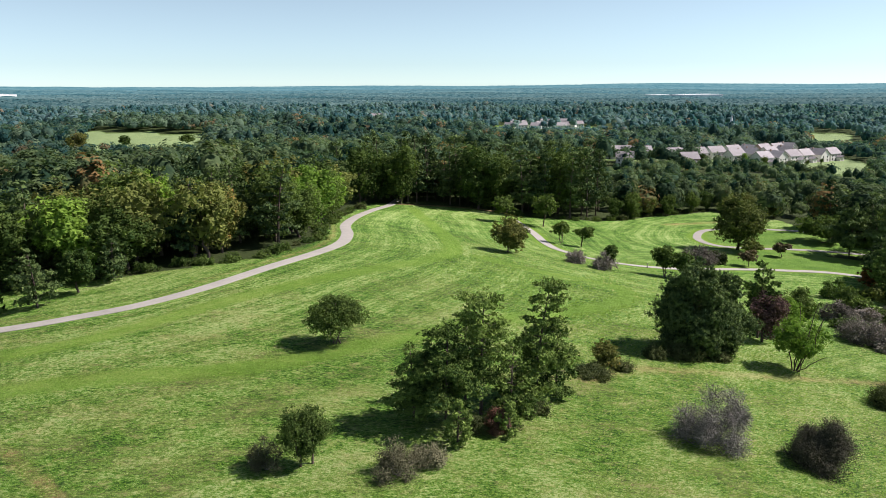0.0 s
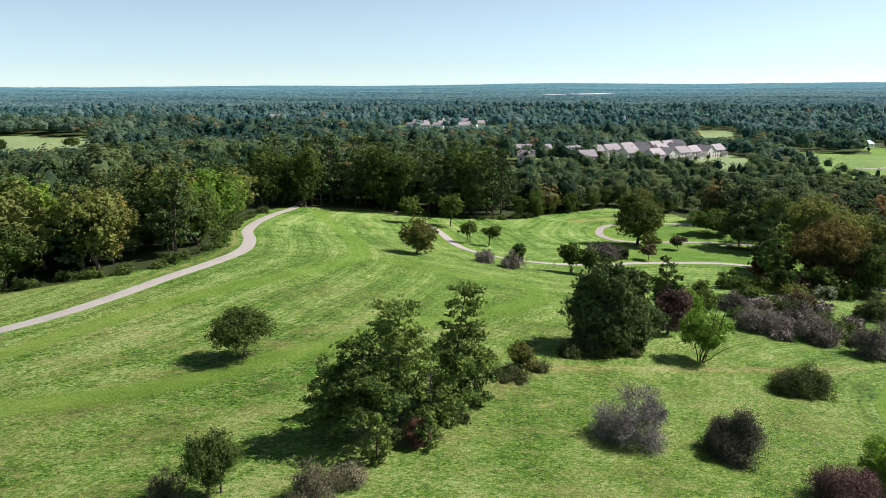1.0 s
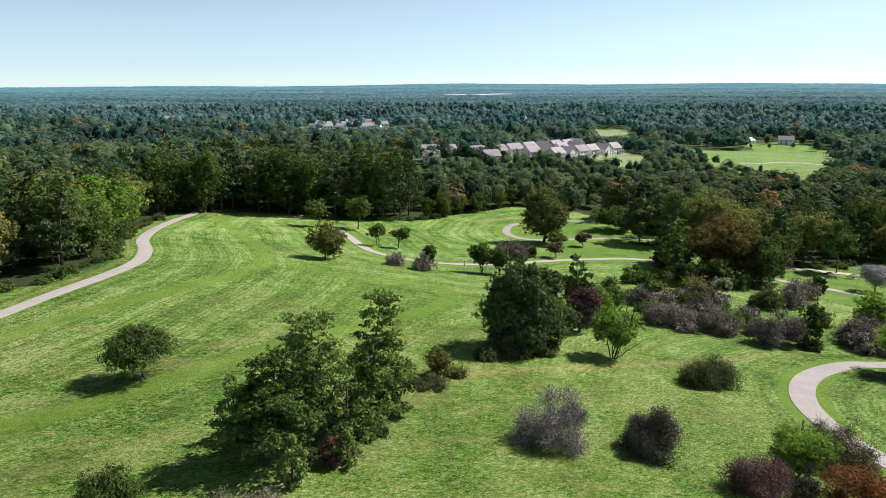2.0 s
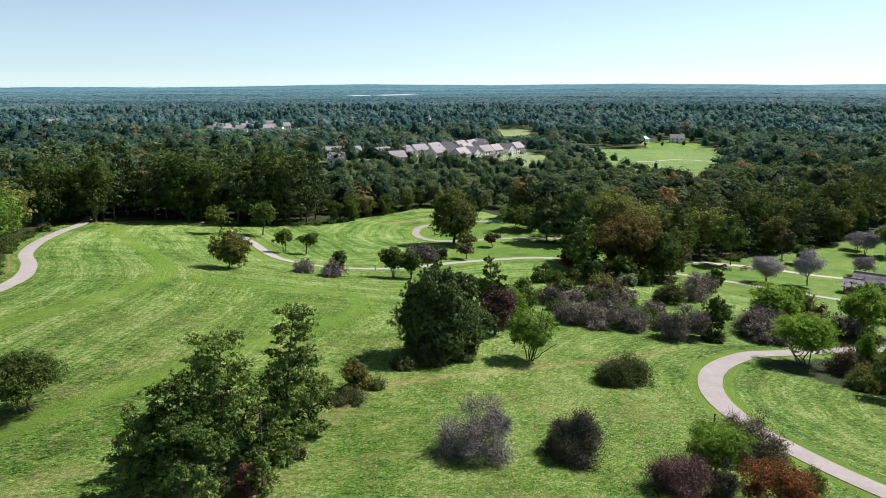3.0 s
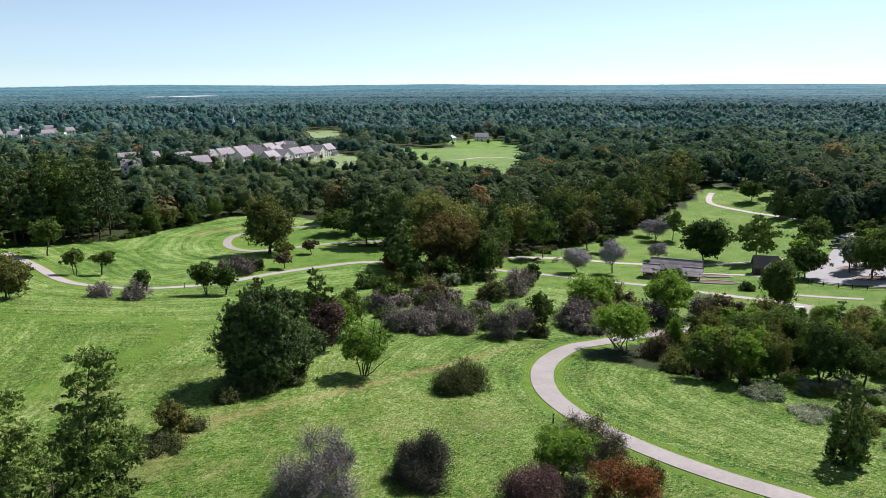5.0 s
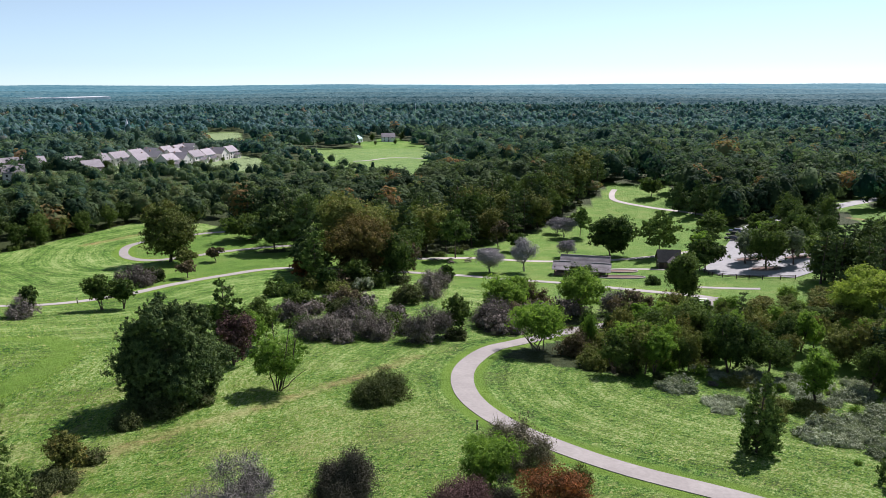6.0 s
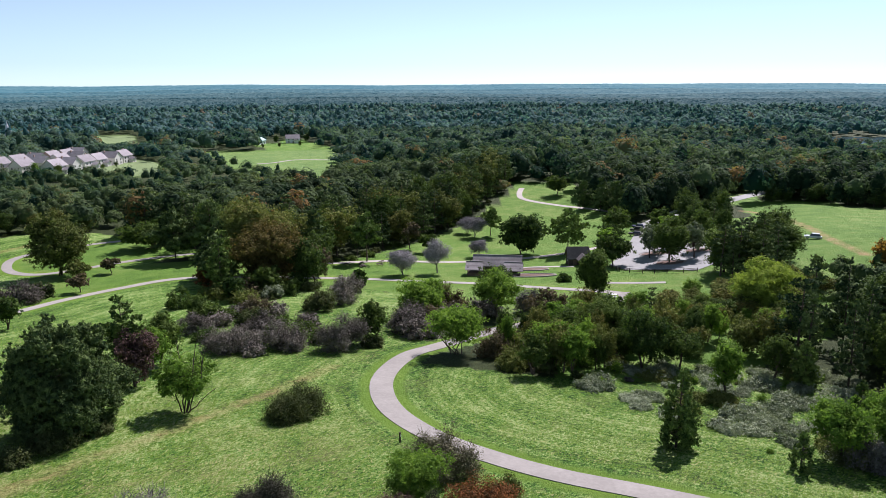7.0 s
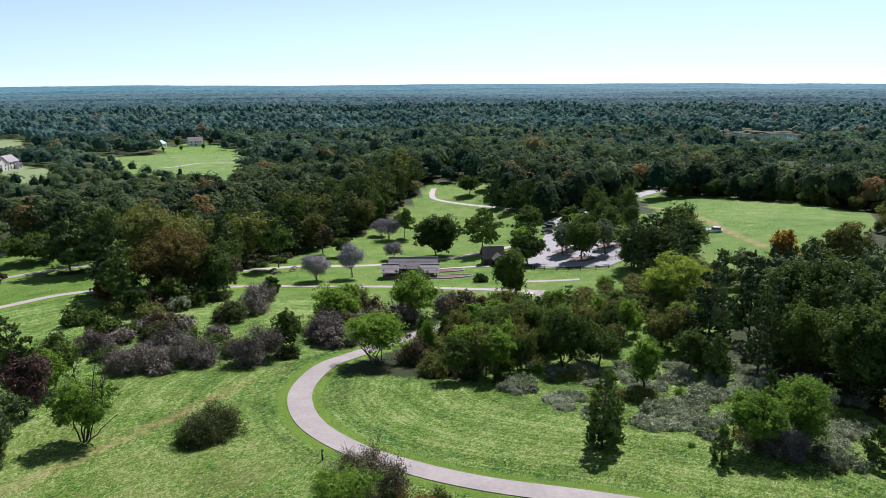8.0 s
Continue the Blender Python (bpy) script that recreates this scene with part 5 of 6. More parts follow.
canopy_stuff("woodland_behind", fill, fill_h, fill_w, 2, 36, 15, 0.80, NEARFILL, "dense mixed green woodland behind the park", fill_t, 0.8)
low_points = scatter(RIGHT_LOW, 3.7)
low_points = low_points[~is_open(low_points[:, 0], low_points[:, 1])]
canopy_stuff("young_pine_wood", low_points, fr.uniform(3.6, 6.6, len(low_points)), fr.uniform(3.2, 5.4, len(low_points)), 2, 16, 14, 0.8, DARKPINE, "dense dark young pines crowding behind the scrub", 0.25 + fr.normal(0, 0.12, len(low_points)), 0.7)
far_wood("woodland_middle", 335, 540, 9.8, 7, 2, 20, 12, 0.74, HAZED_MIDWOOD, "mixed pine and broadleaf woodland, some autumn brown", (9, 17), (8, 16.5))
far_wood("woodland_middle", 540, 820, 9.8, 7, 2, 12, 6, 1.05, HAZED_FARWOOD, "mixed pine and broadleaf woodland, some autumn brown", (9, 17), (8, 16.5))
far_wood("woodland_far", 820, 1400, 11.5, 8, 2, 5, 3, 1.7, HAZED_DISTWOOD, "rolling woodland canopy reaching far off", (11, 18), (8, 15))


def canopy_sheet(name, r0, r1, ratio, step, lift, rough, material, label, seed):
    """The closed, bumpy roof of woods too far off to tell trees apart."""
    rng = np.random.default_rng(seed)
    radii = r0 * ratio ** np.arange(int(math.log(r1 / r0) / math.log(ratio)) + 1)
    a, r = np.meshgrid(np.radians(np.arange(-10, 126, step)), radii)
    a = a + rng.uniform(-0.4, 0.4, a.shape) * radians(step)
    r = r * (1 + rng.uniform(-0.4, 0.4, r.shape) * (ratio - 1))
    x, y = r * np.cos(a), r * np.sin(a)
    q = np.stack([x.ravel(), y.ravel()], 1)
    z = height(x, y) + lift * (0.75 + 0.5 * patchy(q, 150, 4).reshape(x.shape)) + rng.uniform(-rough, rough, x.shape)
    n, k = x.shape
    idx = np.arange(n * k).reshape(n, k)
    faces = np.stack([idx[:-1, :-1], idx[1:, :-1], idx[1:, 1:], idx[:-1, 1:]], -1).reshape(-1, 4)
    mid = q[faces[:, 0]]
    s = Shape()
    s.put(np.column_stack([q, z.ravel()]), faces[:, ::-1], -0.25 + 0.55 * patchy(mid, 170, 4) + 0.55 * patchy(mid, 47, 6) + rng.normal(0, 0.16, len(faces)))
    return tagged(new(name, s.mesh(name, material)), label, "woodland", kind="stuff")


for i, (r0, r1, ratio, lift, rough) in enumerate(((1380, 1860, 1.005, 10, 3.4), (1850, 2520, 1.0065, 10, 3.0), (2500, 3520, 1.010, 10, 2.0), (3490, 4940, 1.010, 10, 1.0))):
    canopy_sheet("woodland_distant", r0, r1, ratio, 0.20, lift, rough, HAZE_GLOW[i], ("hazy rolling woodland in the distance", "teal-hazed rolling woodland far away", "blue-green woodland fading into haze", "woodland on the horizon, paled by a painted haze glow")[i], 4 + i)

# ---- cut hay and grass tufts lying in the meadow ----
def hay_tufts():
    rng = np.random.default_rng(77)
    n = 400000
    r = 20 * (185 / 20) ** rng.random(n)
    a = np.radians(rng.uniform(-16, 134, n))
    q = np.stack([r * np.cos(a) + 2, r * np.sin(a) + 8], 1)
    keep = inside(MEADOW, q[:, 0], q[:, 1]) | inside(SCRUB, q[:, 0], q[:, 1]) | inside(HOLLOW, q[:, 0], q[:, 1])
    for way, clear in ((WAY_CURVE, 4.2), (WAY_LEFT, 2.6), (WAY_MID, 3.6), (WAY_LOOP, 3.0), (TRACK_1, 1.6), (TRACK_2, 1.6), (BARE_1, 0.9)):
        keep &= distance_to(way[::3] if len(way) > 30 else way, q[:, 0], q[:, 1]) > clear
    q, r = q[keep], r[keep]
    m = len(q)
    lie = 0.9 * np.sin(q[:, 0] / 17) + 0.7 * np.cos(q[:, 1] / 23) + rng.normal(0, 0.55, m)
    long = np.minimum(0.0035 * r, 0.34) * rng.uniform(0.5, 1.5, m)
    start = np.column_stack([q, height(q[:, 0], q[:, 1]) + 0.01])
    end = start + np.column_stack([np.cos(lie) * long, np.sin(lie) * long, long * rng.uniform(0.08, 0.40, m)])
    s = Shape()
    side = np.column_stack([-np.sin(lie), np.cos(lie), np.zeros(m)]) * (0.24 * long * rng.uniform(0.6, 1.4, m))[:, None]
    v = np.stack([start - side, start + side, end], 1).reshape(-1, 3)
    s.put(v, np.arange(3 * m).reshape(m, 3), 0.12 + 0.25 * patchy(q, 21, 3))
    tagged(new("cut_hay", s.mesh("cut_hay", HAY)), "loose cut hay and grass tufts on the meadow", "grass", kind="stuff")


HAY = leaf("hay_blades", (0.075, 0.160, 0.014), (0.205, 0.310, 0.058), accent=(0.43, 0.41, 0.20), spread=0.7, accent_from=0.72, through_light=0.3, dull=0.0)
hay_tufts()

# ---- buildings ----
SHINGLE = plain("weathered_wood_shingles", (0.150, 0.138, 0.136), (0.330, 0.308, 0.304), 2.2, 0.9, relief=0.6, dist=0.03)
DARKSHINGLE = plain("dark_shingles", (0.050, 0.046, 0.045), (0.130, 0.118, 0.114), 2.2, 0.9, relief=0.6, dist=0.03)
ROOFING = plain("grey_asphalt_roofing", (0.200, 0.186, 0.190), (0.330, 0.310, 0.315), 0.8, 0.9, relief=0.3)
SIDING = plain("pale_siding", (0.520, 0.500, 0.470), (0.680, 0.660, 0.620), 0.5, 0.7, relief=0.1)
BRICKWALL = plain("tan_brick", (0.270, 0.190, 0.150), (0.400, 0.300, 0.250), 2.0, 0.9)
DARKWOOD = plain("dark_stained_timber", (0.045, 0.032, 0.026), (0.110, 0.080, 0.065), 5.0, 0.85, relief=0.5)
LOGWOOD = plain("brown_logs", (0.100, 0.065, 0.048), (0.220, 0.150, 0.110), 4.0, 0.85, relief=0.5)
WHITE = plain("white_paint", (0.700, 0.700, 0.690), (0.820, 0.820, 0.810), 1.0, 0.6, relief=0.05)
GREENROOF = plain("green_sheet_roof", (0.160, 0.330, 0.290), (0.240, 0.420, 0.380), 0.5, 0.5, relief=0.1)
STONE = plain("stone_kerb", (0.200, 0.182, 0.160), (0.350, 0.322, 0.285), 3.0, 0.9)
MULCH = plain("bark_mulch", (0.080, 0.050, 0.036), (0.160, 0.105, 0.075), 4.0, 0.95, relief=0.8)
RUBBER = plain("tyre_rubber", (0.012, 0.012, 0.012), (0.030, 0.030, 0.030), 8.0, 0.85)
STEEL = plain("wheel_metal", (0.450, 0.450, 0.460), (0.600, 0.600, 0.610), 4.0, 0.35, 0.9, relief=0.0)


def glass(name, colour, rough=0.08):
    m, nt, bsdf, out = nodes_of(name)
    bsdf.inputs["Base Color"].default_value = (*colour, 1)
    bsdf.inputs["Roughness"].default_value = rough
    bsdf.inputs["Specular IOR Level"].default_value = 0.7
    return m


PANE = glass("dark_window_glass", (0.020, 0.025, 0.030))
LAMPGLASS = glass("headlight_glass", (0.550, 0.550, 0.530))
TAILGLASS = glass("red_light_glass", (0.300, 0.010, 0.008))


def box(bm, x0, y0, z0, x1, y1, z1):
    vs = [bm.verts.new(p) for p in ((x0, y0, z0), (x1, y0, z0), (x1, y1, z0), (x0, y1, z0), (x0, y0, z1), (x1, y0, z1), (x1, y1, z1), (x0, y1, z1))]
    for q in ((0, 3, 2, 1), (4, 5, 6, 7), (0, 1, 5, 4), (1, 2, 6, 5), (2, 3, 7, 6), (3, 0, 4, 7)):
        bm.faces.new([vs[i] for i in q])
    return vs


def boxed(*args):
    bm = bmesh.new()
    box(bm, *args)
    return bm


def softened(bm, width=0.02):
    bmesh.ops.bevel(bm, geom=bm.edges[:], offset=width, segments=1, affect="EDGES")
    return bm


def gable_roof(w, d, eave, ridge, over=0.5, thick=0.2):
    """Two slopes with thickness and overhang, ridge along x."""
    bm = bmesh.new()
    half, low = d / 2 + over, ridge - (ridge - eave) * (d / 2 + over) / (d / 2)
    line = ((-half, low), (-half, low + thick), (0, ridge + thick), (half, low + thick), (half, low), (0, ridge))
    ends = [[bm.verts.new((x, y, z)) for y, z in line] for x in (-w / 2 - over, w / 2 + over)]
    for i in range(6):
        bm.faces.new((ends[0][i], ends[0][(i + 1) % 6], ends[1][(i + 1) % 6], ends[1][i]))
    for k, e in enumerate(ends):
        for q in ((0, 1, 2, 5), (2, 3, 4, 5)):
            bm.faces.new([e[n] for n in (q if k == 0 else q[::-1])])
    bmesh.ops.recalc_face_normals(bm, faces=bm.faces)
    return bm


def split_roof(parent, name, w, d, eave, ridge, over, courses, place):
    """A shingle roof whose courses are pieces of their own under a ridge board."""
    roof = part(name, softened(boxed(-w / 2 - over, -0.12, ridge + 0.02, w / 2 + over, 0.12, ridge + 0.14)), parent, material=SHINGLE)
    roof.matrix_basis = place
    half, rise = d / 2 + over, (ridge - eave) * (d / 2 + over) / (d / 2)
    for side in (-1, 1):
        for i in range(courses):
            a, b = i / courses, min(1.0, (i + 1.15) / courses)
            bm = bmesh.new()
            top = [bm.verts.new(p) for p in ((-w / 2 - over, half * (1 - a) * side, ridge - rise * (1 - a) + 0.03), (w / 2 + over, half * (1 - a) * side, ridge - rise * (1 - a) + 0.03), (w / 2 + over, half * (1 - b) * side, ridge - rise * (1 - b)), (-w / 2 - over, half * (1 - b) * side, ridge - rise * (1 - b)))]
            low = [bm.verts.new(v.co - Vector((0, 0, 0.12))) for v in top]
            if side > 0:
                top, low = top[::-1], low[::-1]
            bm.faces.new(top)
            bm.faces.new(low[::-1])
            for k in range(4):
                bm.faces.new((top[k], low[k], low[(k + 1) % 4], top[(k + 1) % 4]))
            part("shingle_course", bm, roof, material=SHINGLE)


def gable_body(w, d, eave, ridge):
    bm = bmesh.new()
    z0 = -1.2
    left = [bm.verts.new((-w / 2, y, z)) for y, z in ((-d / 2, z0), (d / 2, z0), (d / 2, eave), (0, ridge - 0.1), (-d / 2, eave))]
    right = [bm.verts.new((w / 2, y, z)) for y, z in ((-d / 2, z0), (d / 2, z0), (d / 2, eave), (0, ridge - 0.1), (-d / 2, eave))]
    bm.faces.new(left[::-1])
    bm.faces.new(right)
    for i in range(5):
        bm.faces.new((left[i], left[(i + 1) % 5], right[(i + 1) % 5], right[i]))
    return bm


def window_on(parent, x, y, z, w, h, facing):
    """A sash window with frame and pane; facing is the wall's outward turn in degrees (0: towards -y)."""
    win = part("window", softened(boxed(-w / 2 - 0.1, -0.07, -h / 2 - 0.1, w / 2 + 0.1, 0.03, h / 2 + 0.1), 0.015), parent, material=WHITE)
    win.matrix_basis = pose(x, y, z, 0, 0, facing)
    part("pane", boxed(-w / 2, -0.10, -h / 2, w / 2, -0.072, h / 2), win, material=PANE)


def house(x, y, turn, w=11, d=9, eave=4.8, ridge=8.4, wall=SIDING, roof=ROOFING, label="two-storey pale house with a grey gable roof", rich=True):
    ob = thing("house", x, y, label, "house", "houses of the estate", turn)
    part("wall", gable_body(w, d, eave, ridge), ob, material=wall)
    part("roof", gable_roof(w, d, eave, ridge), ob, material=roof)
    floors = (1.4, 3.7) if eave > 4 else (1.5,)
    for z in floors:
        for k in (-0.32, 0.0, 0.32):
            if k == 0 and z < 2:
                continue
            window_on(ob, k * w, -d / 2, z, 1.1, 1.4, 0)
        if rich:
            for k in (-0.25, 0.25):
                window_on(ob, -w / 2, k * d, z, 1.0, 1.3, -90)
    part("door", softened(boxed(-0.55, -d / 2 - 0.08, -0.1, 0.55, -d / 2 + 0.02, 2.1)), ob, material=DARKWOOD)
    if rich:
        wing = part("porch_roof", gable_roof(w * 0.42, 4.4, 2.7, 4.0, 0.3), ob, material=roof)
        wing.matrix_basis = pose(w * 0.24, -d / 2 - 1.2, 0, 0, 0, 90)
        garage = part("garage", gable_body(4.2, w * 0.40, 2.7, 3.9), ob, material=wall)
        garage.matrix_basis = pose(w * 0.24, -d / 2 - 1.0, 0, 0, 0, 90)
        part("chimney", softened(boxed(w * 0.28, 0.4, ridge - 1.6, w * 0.28 + 0.7, 1.3, ridge + 0.7)), ob, material=BRICKWALL)
    return ob


for hx, hy, turn, k in ((163, 510, 8, 1.0), (182, 518, 14, 1.0), (200, 532, 20, 1.05), (203, 502, 24, 1.0), (214, 484, 30, 1.0), (227, 492, 118, 1.0), (242, 503, 30, 1.05), (255, 511, 30, 0.95), (269, 518, 120, 1.0), (283, 528, 30, 1.0), (219, 548, 26, 1.05), (235, 556, 112, 1.0), (251, 568, 30, 1.0), (266, 578, 32, 1.05), (281, 590, 120, 1.0), (222, 520, 112, 1.0), (240, 532, 30, 1.0), (258, 544, 118, 1.0), (131, 528, -4, 1.0), (145, 526, 4, 1.05), (120, 524, 0, 1.0), (118, 468, -12, 0.9), (160, 470, 10, 0.95)):
    house(hx, hy, turn, 12.0 * k, 9.6 * k, 5.4, 9.2, wall=BRICKWALL if int(hx + hy) % 9 == 0 else SIDING)
for i, (hx, hy) in enumerate(((82, 885), (98, 898), (114, 888), (130, 902), (146, 894), (160, 908), (92, 925), (108, 935), (124, 924), (142, 936), (158, 942), (172, 925), (88, 960), (112, 965), (136, 968), (160, 972))):
    house(hx, hy, (i * 37) % 60 - 30, 12, 9, 5.6, 9.0, WHITE, label="far-off white house with a grey roof among trees", rich=False)
house(453, 586, 20, 15, 10, 3.8, 6.4, WHITE, GREENROOF, "white barn with a pale green metal roof", False)
house(486, 573, -35, 13, 9, 4.6, 8, WHITE, ROOFING, "white farmhouse with a grey roof beside a pasture")
house(-82, 925, 15, 20, 12, 8, 15, WHITE, ROOFING, "white gabled building rising above the woods", False)
house(425, 45, 78, 26, 13, 5.5, 10.5, BRICKWALL, ROOFING, "long brick building with a dark roof behind trees", False)
house(372, 186, -60, 14, 9, 4, 7, SIDING, ROOFING, "pale bungalow half hidden by trees", False)


def warehouse(x, y, turn, w, d, h):
    ob = thing("warehouse", x, y, "long low white industrial building far off", "building", turn=turn)
    part("wall", boxed(-w / 2, -d / 2, -3, w / 2, d / 2, h), ob, material=WHITE)
    part("roof", boxed(-w / 2 - 1, -d / 2 - 1, h, w / 2 + 1, d / 2 + 1, h + 0.8), ob, material=WHITE)


warehouse(668, 1935, 20, 120, 60, 17)
warehouse(590, 2010, 15, 60, 40, 15)
warehouse(-1209, 2003, -30, 90, 50, 16)


def church(x, y):
    ob = thing("church", x, y, "small white church with a pointed steeple", "church", turn=20)
    part("wall", gable_body(16, 9, 5, 9), ob, material=WHITE)
    part("roof", gable_roof(16, 9, 5, 9), ob, material=ROOFING)
    part("tower", boxed(-9.5, -1.8, -1, -6, 1.8, 13), ob, material=WHITE)
    bm = bmesh.new()
    bmesh.ops.create_cone(bm, segments=8, radius1=2.2, radius2=0.1, depth=9, matrix=Matrix.Translation((-7.8, 0, 17.4)))
    part("spire", bm, ob, material=WHITE)


church(321, 795)


def mast(x, y, h):
    ob = thing("radio_mast", x, y, "thin grey steel radio mast above the woods", "mast")
    s = Shape()
    s.tube([(0, 0, -1), (0, 0, h * 0.5), (0, 0, h)], [0.45, 0.35, 0.2], 6)
    part("pole", s.mesh("pole", STEEL, True), ob)
    part("antenna", boxed(-0.9, -0.1, h * 0.9, 0.9, 0.1, h * 0.9 + 0.4), ob, material=STEEL)


mast(640, 800, 34)
mast(700, 760, 30)

# the picnic shelter: a long shingled roof with two wings
def shelter():
    ob = thing("picnic_shelter", 165.2, 123.4, "open timber picnic shelter with grey wood-shingle roofs", "shelter", turn=-60)
    ob.scale = (0.84, 0.9, 0.96)
    split_roof(ob, "roof", 15.0, 6.4, 2.9, 5.0, 0.6, 12, pose(0.6, 1.6, 0))
    for sx, w in ((-6.6, 4.8), (6.0, 5.4)):
        split_roof(ob, "wing_roof", w, 6.2, 2.4, 3.9, 0.45, 9, pose(sx, -2.4, 0))
    part("slab", softened(boxed(-9.2, -5.2, -0.8, 9.0, 5.0, 0.12)), ob, material=MULCH)
    for px in (-8.6, -4.6, -1.2, 2.2, 4.0, 8.2):
        for py in (-4.8, 4.4) if px in (-8.6, -4.6, 4.0, 8.2) else (-1.4, 4.4):
            part("post", softened(boxed(px - 0.14, py - 0.14, 0.12, px + 0.14, py + 0.14, 2.9)), ob, material=DARKWOOD)
    part("back_wall", softened(boxed(-8.2, 4.3, 0.1, 8.0, 4.5, 2.6)), ob, material=LOGWOOD)
    for sx in (-6.6, 6.0):
        part("low_wall", softened(boxed(sx - 2.2, -5.1, 0.1, sx + 2.2, -4.8, 1.0)), ob, material=LOGWOOD)


shelter()


def shed():
    ob = thing("log_shed", 187.6, 109.8, "dark brown log shed with a steep shingle roof", "shed", turn=-52)
    part("wall", gable_body(5.6, 4.8, 2.4, 4.9), ob, material=DARKWOOD)
    part("roof", gable_roof(5.6, 4.8, 2.4, 4.9, 0.5), ob, material=DARKSHINGLE)
    lean = part("porch_roof", gable_roof(3.6, 3.0, 2.3, 3.4, 0.35), ob, material=DARKSHINGLE)
    lean.matrix_basis = pose(1.0, -3.6, 0, 0, 0, 90)
    for px, py in ((-0.3, -5.2), (2.3, -5.2), (-0.3, -2.9), (2.3, -2.9)):
        part("post", softened(boxed(px - 0.1, py - 0.1, -0.4, px + 0.1, py + 0.1, 2.4)), ob, material=DARKWOOD)
    part("door", softened(boxed(-1.6, -2.46, 0, -0.6, -2.38, 2.0)), ob, material=LOGWOOD)
    window_on(ob, -2.8, 0.0, 1.5, 0.8, 0.8, -90)


shed()


def ring_bed(name, x, y, rx, ry, label):
    ob = thing(name, x, y, label, "flower bed", turn=-60)
    a = np.linspace(0, 2 * math.pi, 41)
    s = Shape()
    m = ob.matrix_basis.inverted()
    def local(px, py, up):
        w = ob.matrix_basis @ Vector((px, py, 0))
        return m @ Vector((w.x, w.y, gz(w.x, w.y) + up))
    s.tube([local(math.cos(t) * rx, math.sin(t) * ry, 0.10) for t in a], [0.22] * 41, 6)
    part("kerb", s.mesh("kerb", STONE, True), ob)
    bm = bmesh.new()
    mid = bm.verts.new(local(0, 0, 0.28))
    rim = [bm.verts.new(local(math.cos(t) * rx, math.sin(t) * ry, 0.12)) for t in a[:-1]]
    for i in range(40):
        bm.faces.new((mid, rim[i], rim[(i + 1) % 40]))
    part("mulch", bm, ob, material=MULCH)


ring_bed("planting_bed", 174.6, 117.0, 4.4, 2.2, "oval mulched bed with a stone kerb before the shed")
ring_bed("planting_bed", 166.0, 112.2, 6.4, 2.4, "long mulched bed with a stone kerb along the lawn")
for ix, iy in ((192.1, 84.3), (205.6, 93.8), (211.0, 82.5)):
    ring_bed("tree_island", ix, iy, 4.2, 3.4, "kerbed mulch island in the car park")


# ---- vehicles ----
def car(x, y, turn, paint, label, tall=1.5, long=4.5):
    ob = thing("car", x, y, label, "car", turn=turn, z=gz(x, y) + (0.16 if inside(LOT, np.array([x]), np.array([y]))[0] else 0.03))
    w = 0.9
    bm = bmesh.new()
    box(bm, -long / 2, -w, 0.32, long / 2, w, 0.92)
    bmesh.ops.bevel(bm, geom=bm.edges[:], offset=0.14, segments=3, affect="EDGES")
    body = part("body", bm, ob, material=paint)
    bm = bmesh.new()
    vs = box(bm, -long * 0.42, -w * 0.92, 0.88, long * 0.20, w * 0.92, tall)
    for v in vs[4:]:
        v.co.y *= 0.82
        v.co.x = v.co.x + (0.35 if v.co.x < 0 else -0.55)
    bmesh.ops.bevel(bm, geom=bm.edges[:], offset=0.09, segments=2, affect="EDGES")
    part("cabin", bm, ob, material=PANE)
    bm = bmesh.new()
    vs = box(bm, -long * 0.42 + 0.34, -w * 0.76, tall - 0.07, long * 0.20 - 0.54, w * 0.76, tall + 0.03)
    bmesh.ops.bevel(bm, geom=bm.edges[:], offset=0.03, segments=1, affect="EDGES")
    part("roof_panel", bm, ob, material=paint)
    for wx in (-long * 0.31, long * 0.31):
        for wy in (-w + 0.02, w - 0.02):
            bm = bmesh.new()
            bmesh.ops.create_cone(bm, cap_ends=True, segments=18, radius1=0.34, radius2=0.34, depth=0.24, matrix=pose(wx, wy, 0.34, 90))
            wheel = part("wheel", bm, ob, material=RUBBER)
            bm = bmesh.new()
            bmesh.ops.create_cone(bm, cap_ends=True, segments=12, radius1=0.21, radius2=0.19, depth=0.27, matrix=pose(wx, wy, 0.34, 90))
            part("rim", bm, wheel, material=STEEL)
    for sy in (-0.62, 0.62):
        part("headlight", softened(boxed(long / 2 - 0.05, sy - 0.18, 0.62, long / 2 + 0.01, sy + 0.18, 0.76)), ob, material=LAMPGLASS)
        part("tail_light", softened(boxed(-long / 2 - 0.01, sy - 0.16, 0.64, -long / 2 + 0.05, sy + 0.16, 0.82)), ob, material=TAILGLASS)
    return ob


def paint(name, colour):
    m = plain(name, tuple(0.9 * c for c in colour), colour, 0.6, 0.3, relief=0.0, gloss=0.6)
    m.node_tree.nodes["Principled BSDF"].inputs["Coat Weight"].default_value = 0.6
    return m


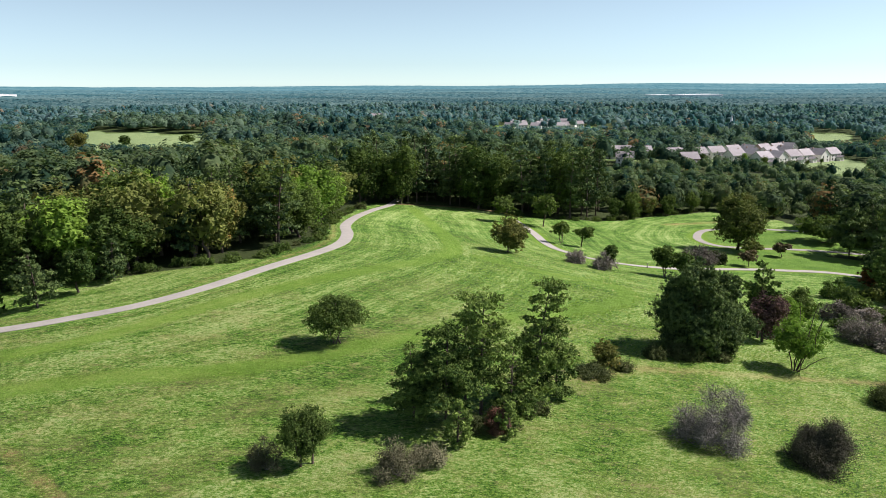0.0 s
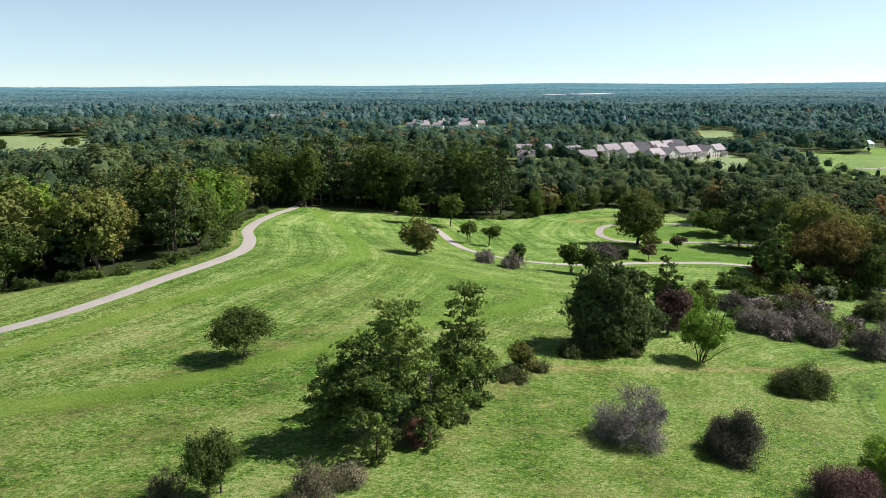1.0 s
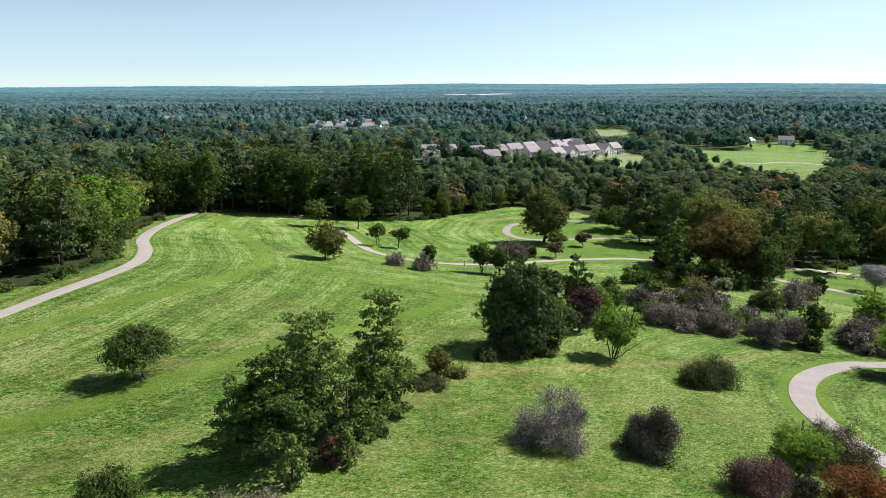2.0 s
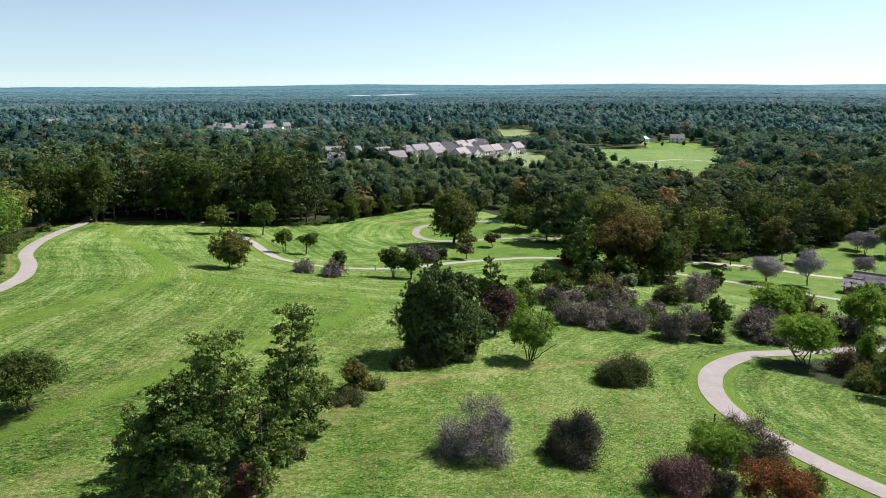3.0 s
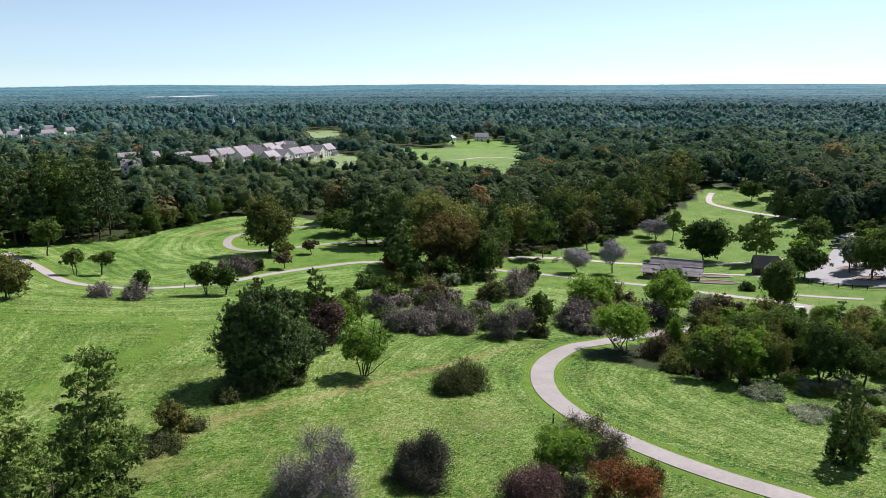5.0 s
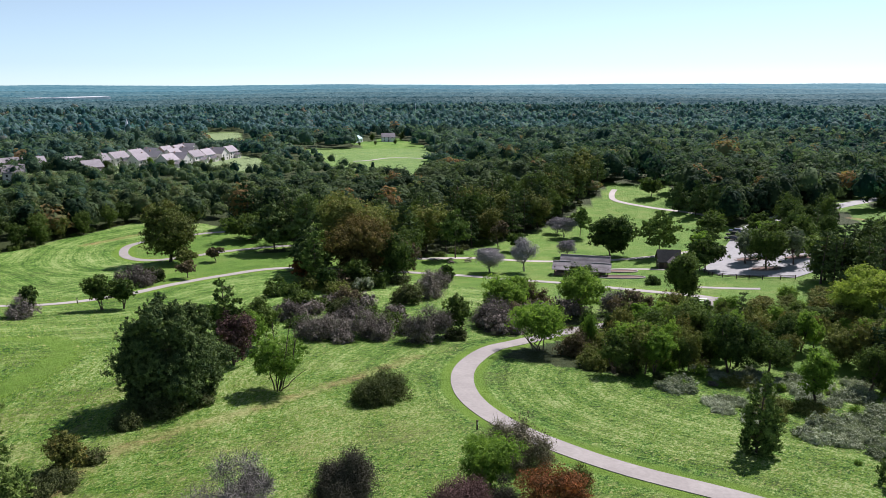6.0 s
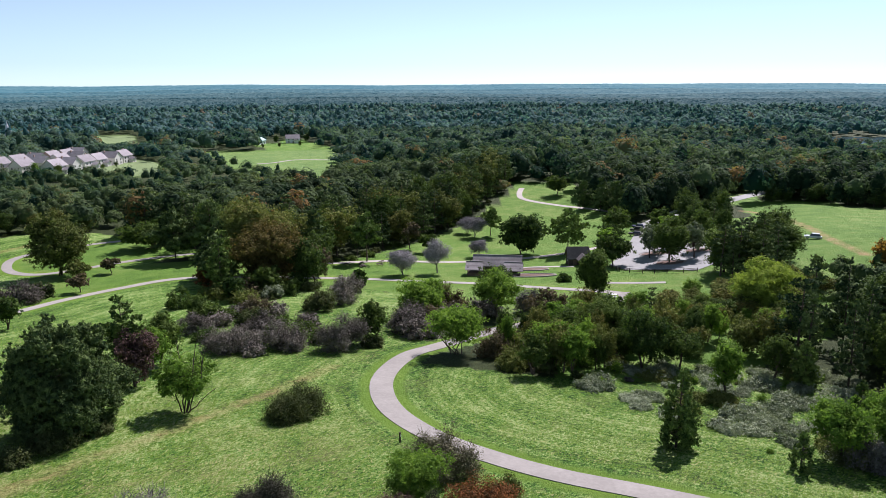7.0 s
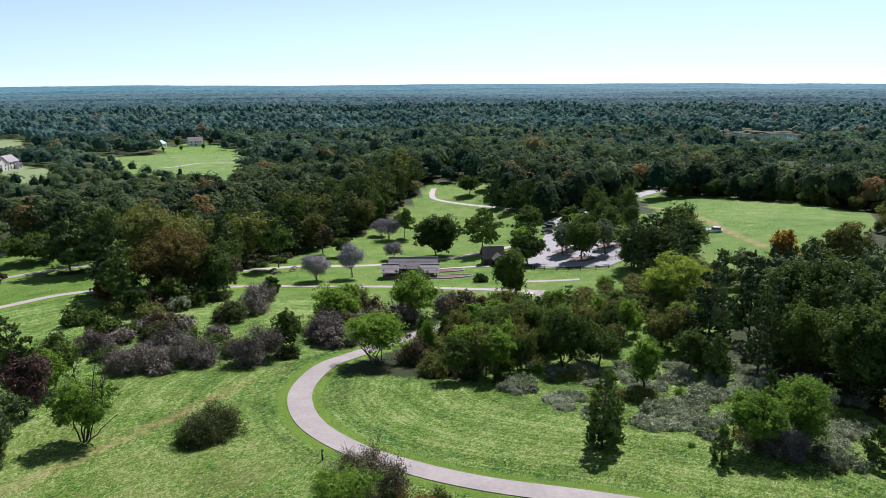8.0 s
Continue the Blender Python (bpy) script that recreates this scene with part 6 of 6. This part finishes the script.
WHITEPAINT, BLACKPAINT, SILVERPAINT, BLUEPAINT = paint("white_car_paint", (0.75, 0.75, 0.75)), paint("black_car_paint", (0.02, 0.02, 0.022)), paint("silver_car_paint", (0.42, 0.43, 0.44)), paint("blue_car_paint", (0.04, 0.07, 0.15))
car(231.0, 56.4, 100, WHITEPAINT, "white estate car parked on the grass field", 1.65, 4.7)
for cx, cy, ct, cp, cl in ((254.0, 118.6, 108, BLUEPAINT, "dark blue car parked in a row"), (246.4, 116.2, 108, BLACKPAINT, "black off-road car parked in a row"), (239.0, 113.6, 108, BLACKPAINT, "black car parked in a row"), (197.0, 74.0, 20, BLACKPAINT, "black car parked at the lot's edge"), (201.6, 74.6, 20, BLUEPAINT, "dark blue car parked at the lot's edge"), (206.4, 75.2, 20, BLACKPAINT, "black car parked at the lot's edge")):
    car(cx, cy, ct, cp, cl, 1.75 if "off-road" in cl else 1.48)


# ---- fences, posts, benches ----
def rail_fence(points, label, posts_every=2.6, h=1.15):
    line = curve_through(points, posts_every)
    ob = thing("rail_fence", *line[0], label, "fence")
    base = Vector((line[0][0], line[0][1], gz(*line[0])))
    at = [Vector((p[0], p[1], gz(*p))) - base for p in line]
    for p in at:
        part("post", softened(boxed(p.x - 0.09, p.y - 0.09, p.z - 0.4, p.x + 0.09, p.y + 0.09, p.z + h)), ob, material=DARKWOOD)
    for a, b in zip(at[:-1], at[1:]):
        for up in (0.4, 0.72, 1.02):
            s = Shape()
            s.tube([a + Vector((0, 0, up)), (a + b) / 2 + Vector((0, 0, up - 0.02)), b + Vector((0, 0, up))], [0.06] * 3, 5)
            part("rail", s.mesh("rail", DARKWOOD), ob)


rail_fence([(178.6, 92.8), (177.4, 86), (178.4, 80), (181.4, 73.4)], "brown split-rail fence along the car park")
rail_fence([(186, 100.8), (182, 96.5), (178.6, 92.8)], "brown split-rail fence along the car park")
rail_fence([(306, 100.5), (298, 97.6), (292, 96.2)], "brown split-rail fence at the field's gate")


def marker_post(x, y):
    ob = thing("marker_post", x, y, "short dark wooden marker post beside the path", "post")
    part("post", softened(boxed(-0.08, -0.08, -0.3, 0.08, 0.08, 1.1)), ob, material=DARKWOOD)
    part("cap", softened(boxed(-0.12, -0.12, 1.1, 0.12, 0.12, 1.18)), ob, material=DARKWOOD)
    part("plate", boxed(-0.07, -0.095, 0.7, 0.07, -0.082, 0.95), ob, material=WHITE)


marker_post(55.9, 64.2)
for mx, my in ((42.0, 173.6), (49.6, 169.4), (143.4, 75.8), (146.2, 79.8)):
    marker_post(mx, my)


def picnic_table(x, y, turn, material=DARKWOOD, label="dark timber picnic table on the lawn"):
    ob = thing("picnic_table", x, y, label, "table", turn=turn)
    part("tabletop", softened(boxed(-0.95, -0.38, 0.70, 0.95, 0.38, 0.76)), ob, material=material)
    for sy in (-0.75, 0.75):
        part("bench", softened(boxed(-0.95, sy - 0.13, 0.42, 0.95, sy + 0.13, 0.47)), ob, material=material)
    for sx in (-0.65, 0.65):
        for sy in (-1, 1):
            s = Shape()
            s.tube([(sx, sy * 0.62, -0.05), (sx, sy * 0.25, 0.72)], [0.05, 0.05], 4)
            part("leg", s.mesh("leg", material), ob)
        part("brace", softened(boxed(sx - 0.04, -0.85, 0.36, sx + 0.04, 0.85, 0.42)), ob, material=material)


for tx, ty, tt in ((152.2, 161.8, 20), (149.4, 158.6, 60), (155.0, 157.2, -30), (147.6, 163.4, 80), (158.2, 159.4, 10)):
    picnic_table(tx, ty, tt)
picnic_table(149.0, 81.6, -60, WHITE, "pale picnic table in a tree's shade")


def litter_bin(x, y):
    ob = thing("litter_bin", x, y, "dark round litter bin beside the path", "bin")
    bm = bmesh.new()
    bmesh.ops.create_cone(bm, cap_ends=True, segments=16, radius1=0.30, radius2=0.34, depth=0.95, matrix=Matrix.Translation((0, 0, 0.45)))
    part("drum", bm, ob, material=DARKWOOD)
    bm = bmesh.new()
    bmesh.ops.create_cone(bm, cap_ends=True, segments=16, radius1=0.37, radius2=0.12, depth=0.2, matrix=Matrix.Translation((0, 0, 1.03)))
    part("lid", bm, ob, material=DARKWOOD)


litter_bin(147.6, 77.2)
litter_bin(160.6, 116.8)

# ---- the pond beyond the woods ----
def lake():
    m, nt, bsdf, out = nodes_of("still_water")
    bsdf.inputs["Base Color"].default_value = (0.05, 0.09, 0.11, 1)
    bsdf.inputs["Roughness"].default_value = 0.12
    bump(nt, bsdf, noise_node(nt, 0.4, 3.0, 0.6, nt.nodes.new("ShaderNodeTexCoord").outputs["Object"]), 0.15, 0.1)
    flat_area("water_pond", LAKE, m, "still grey-blue pond among woods", 0.6)


lake()
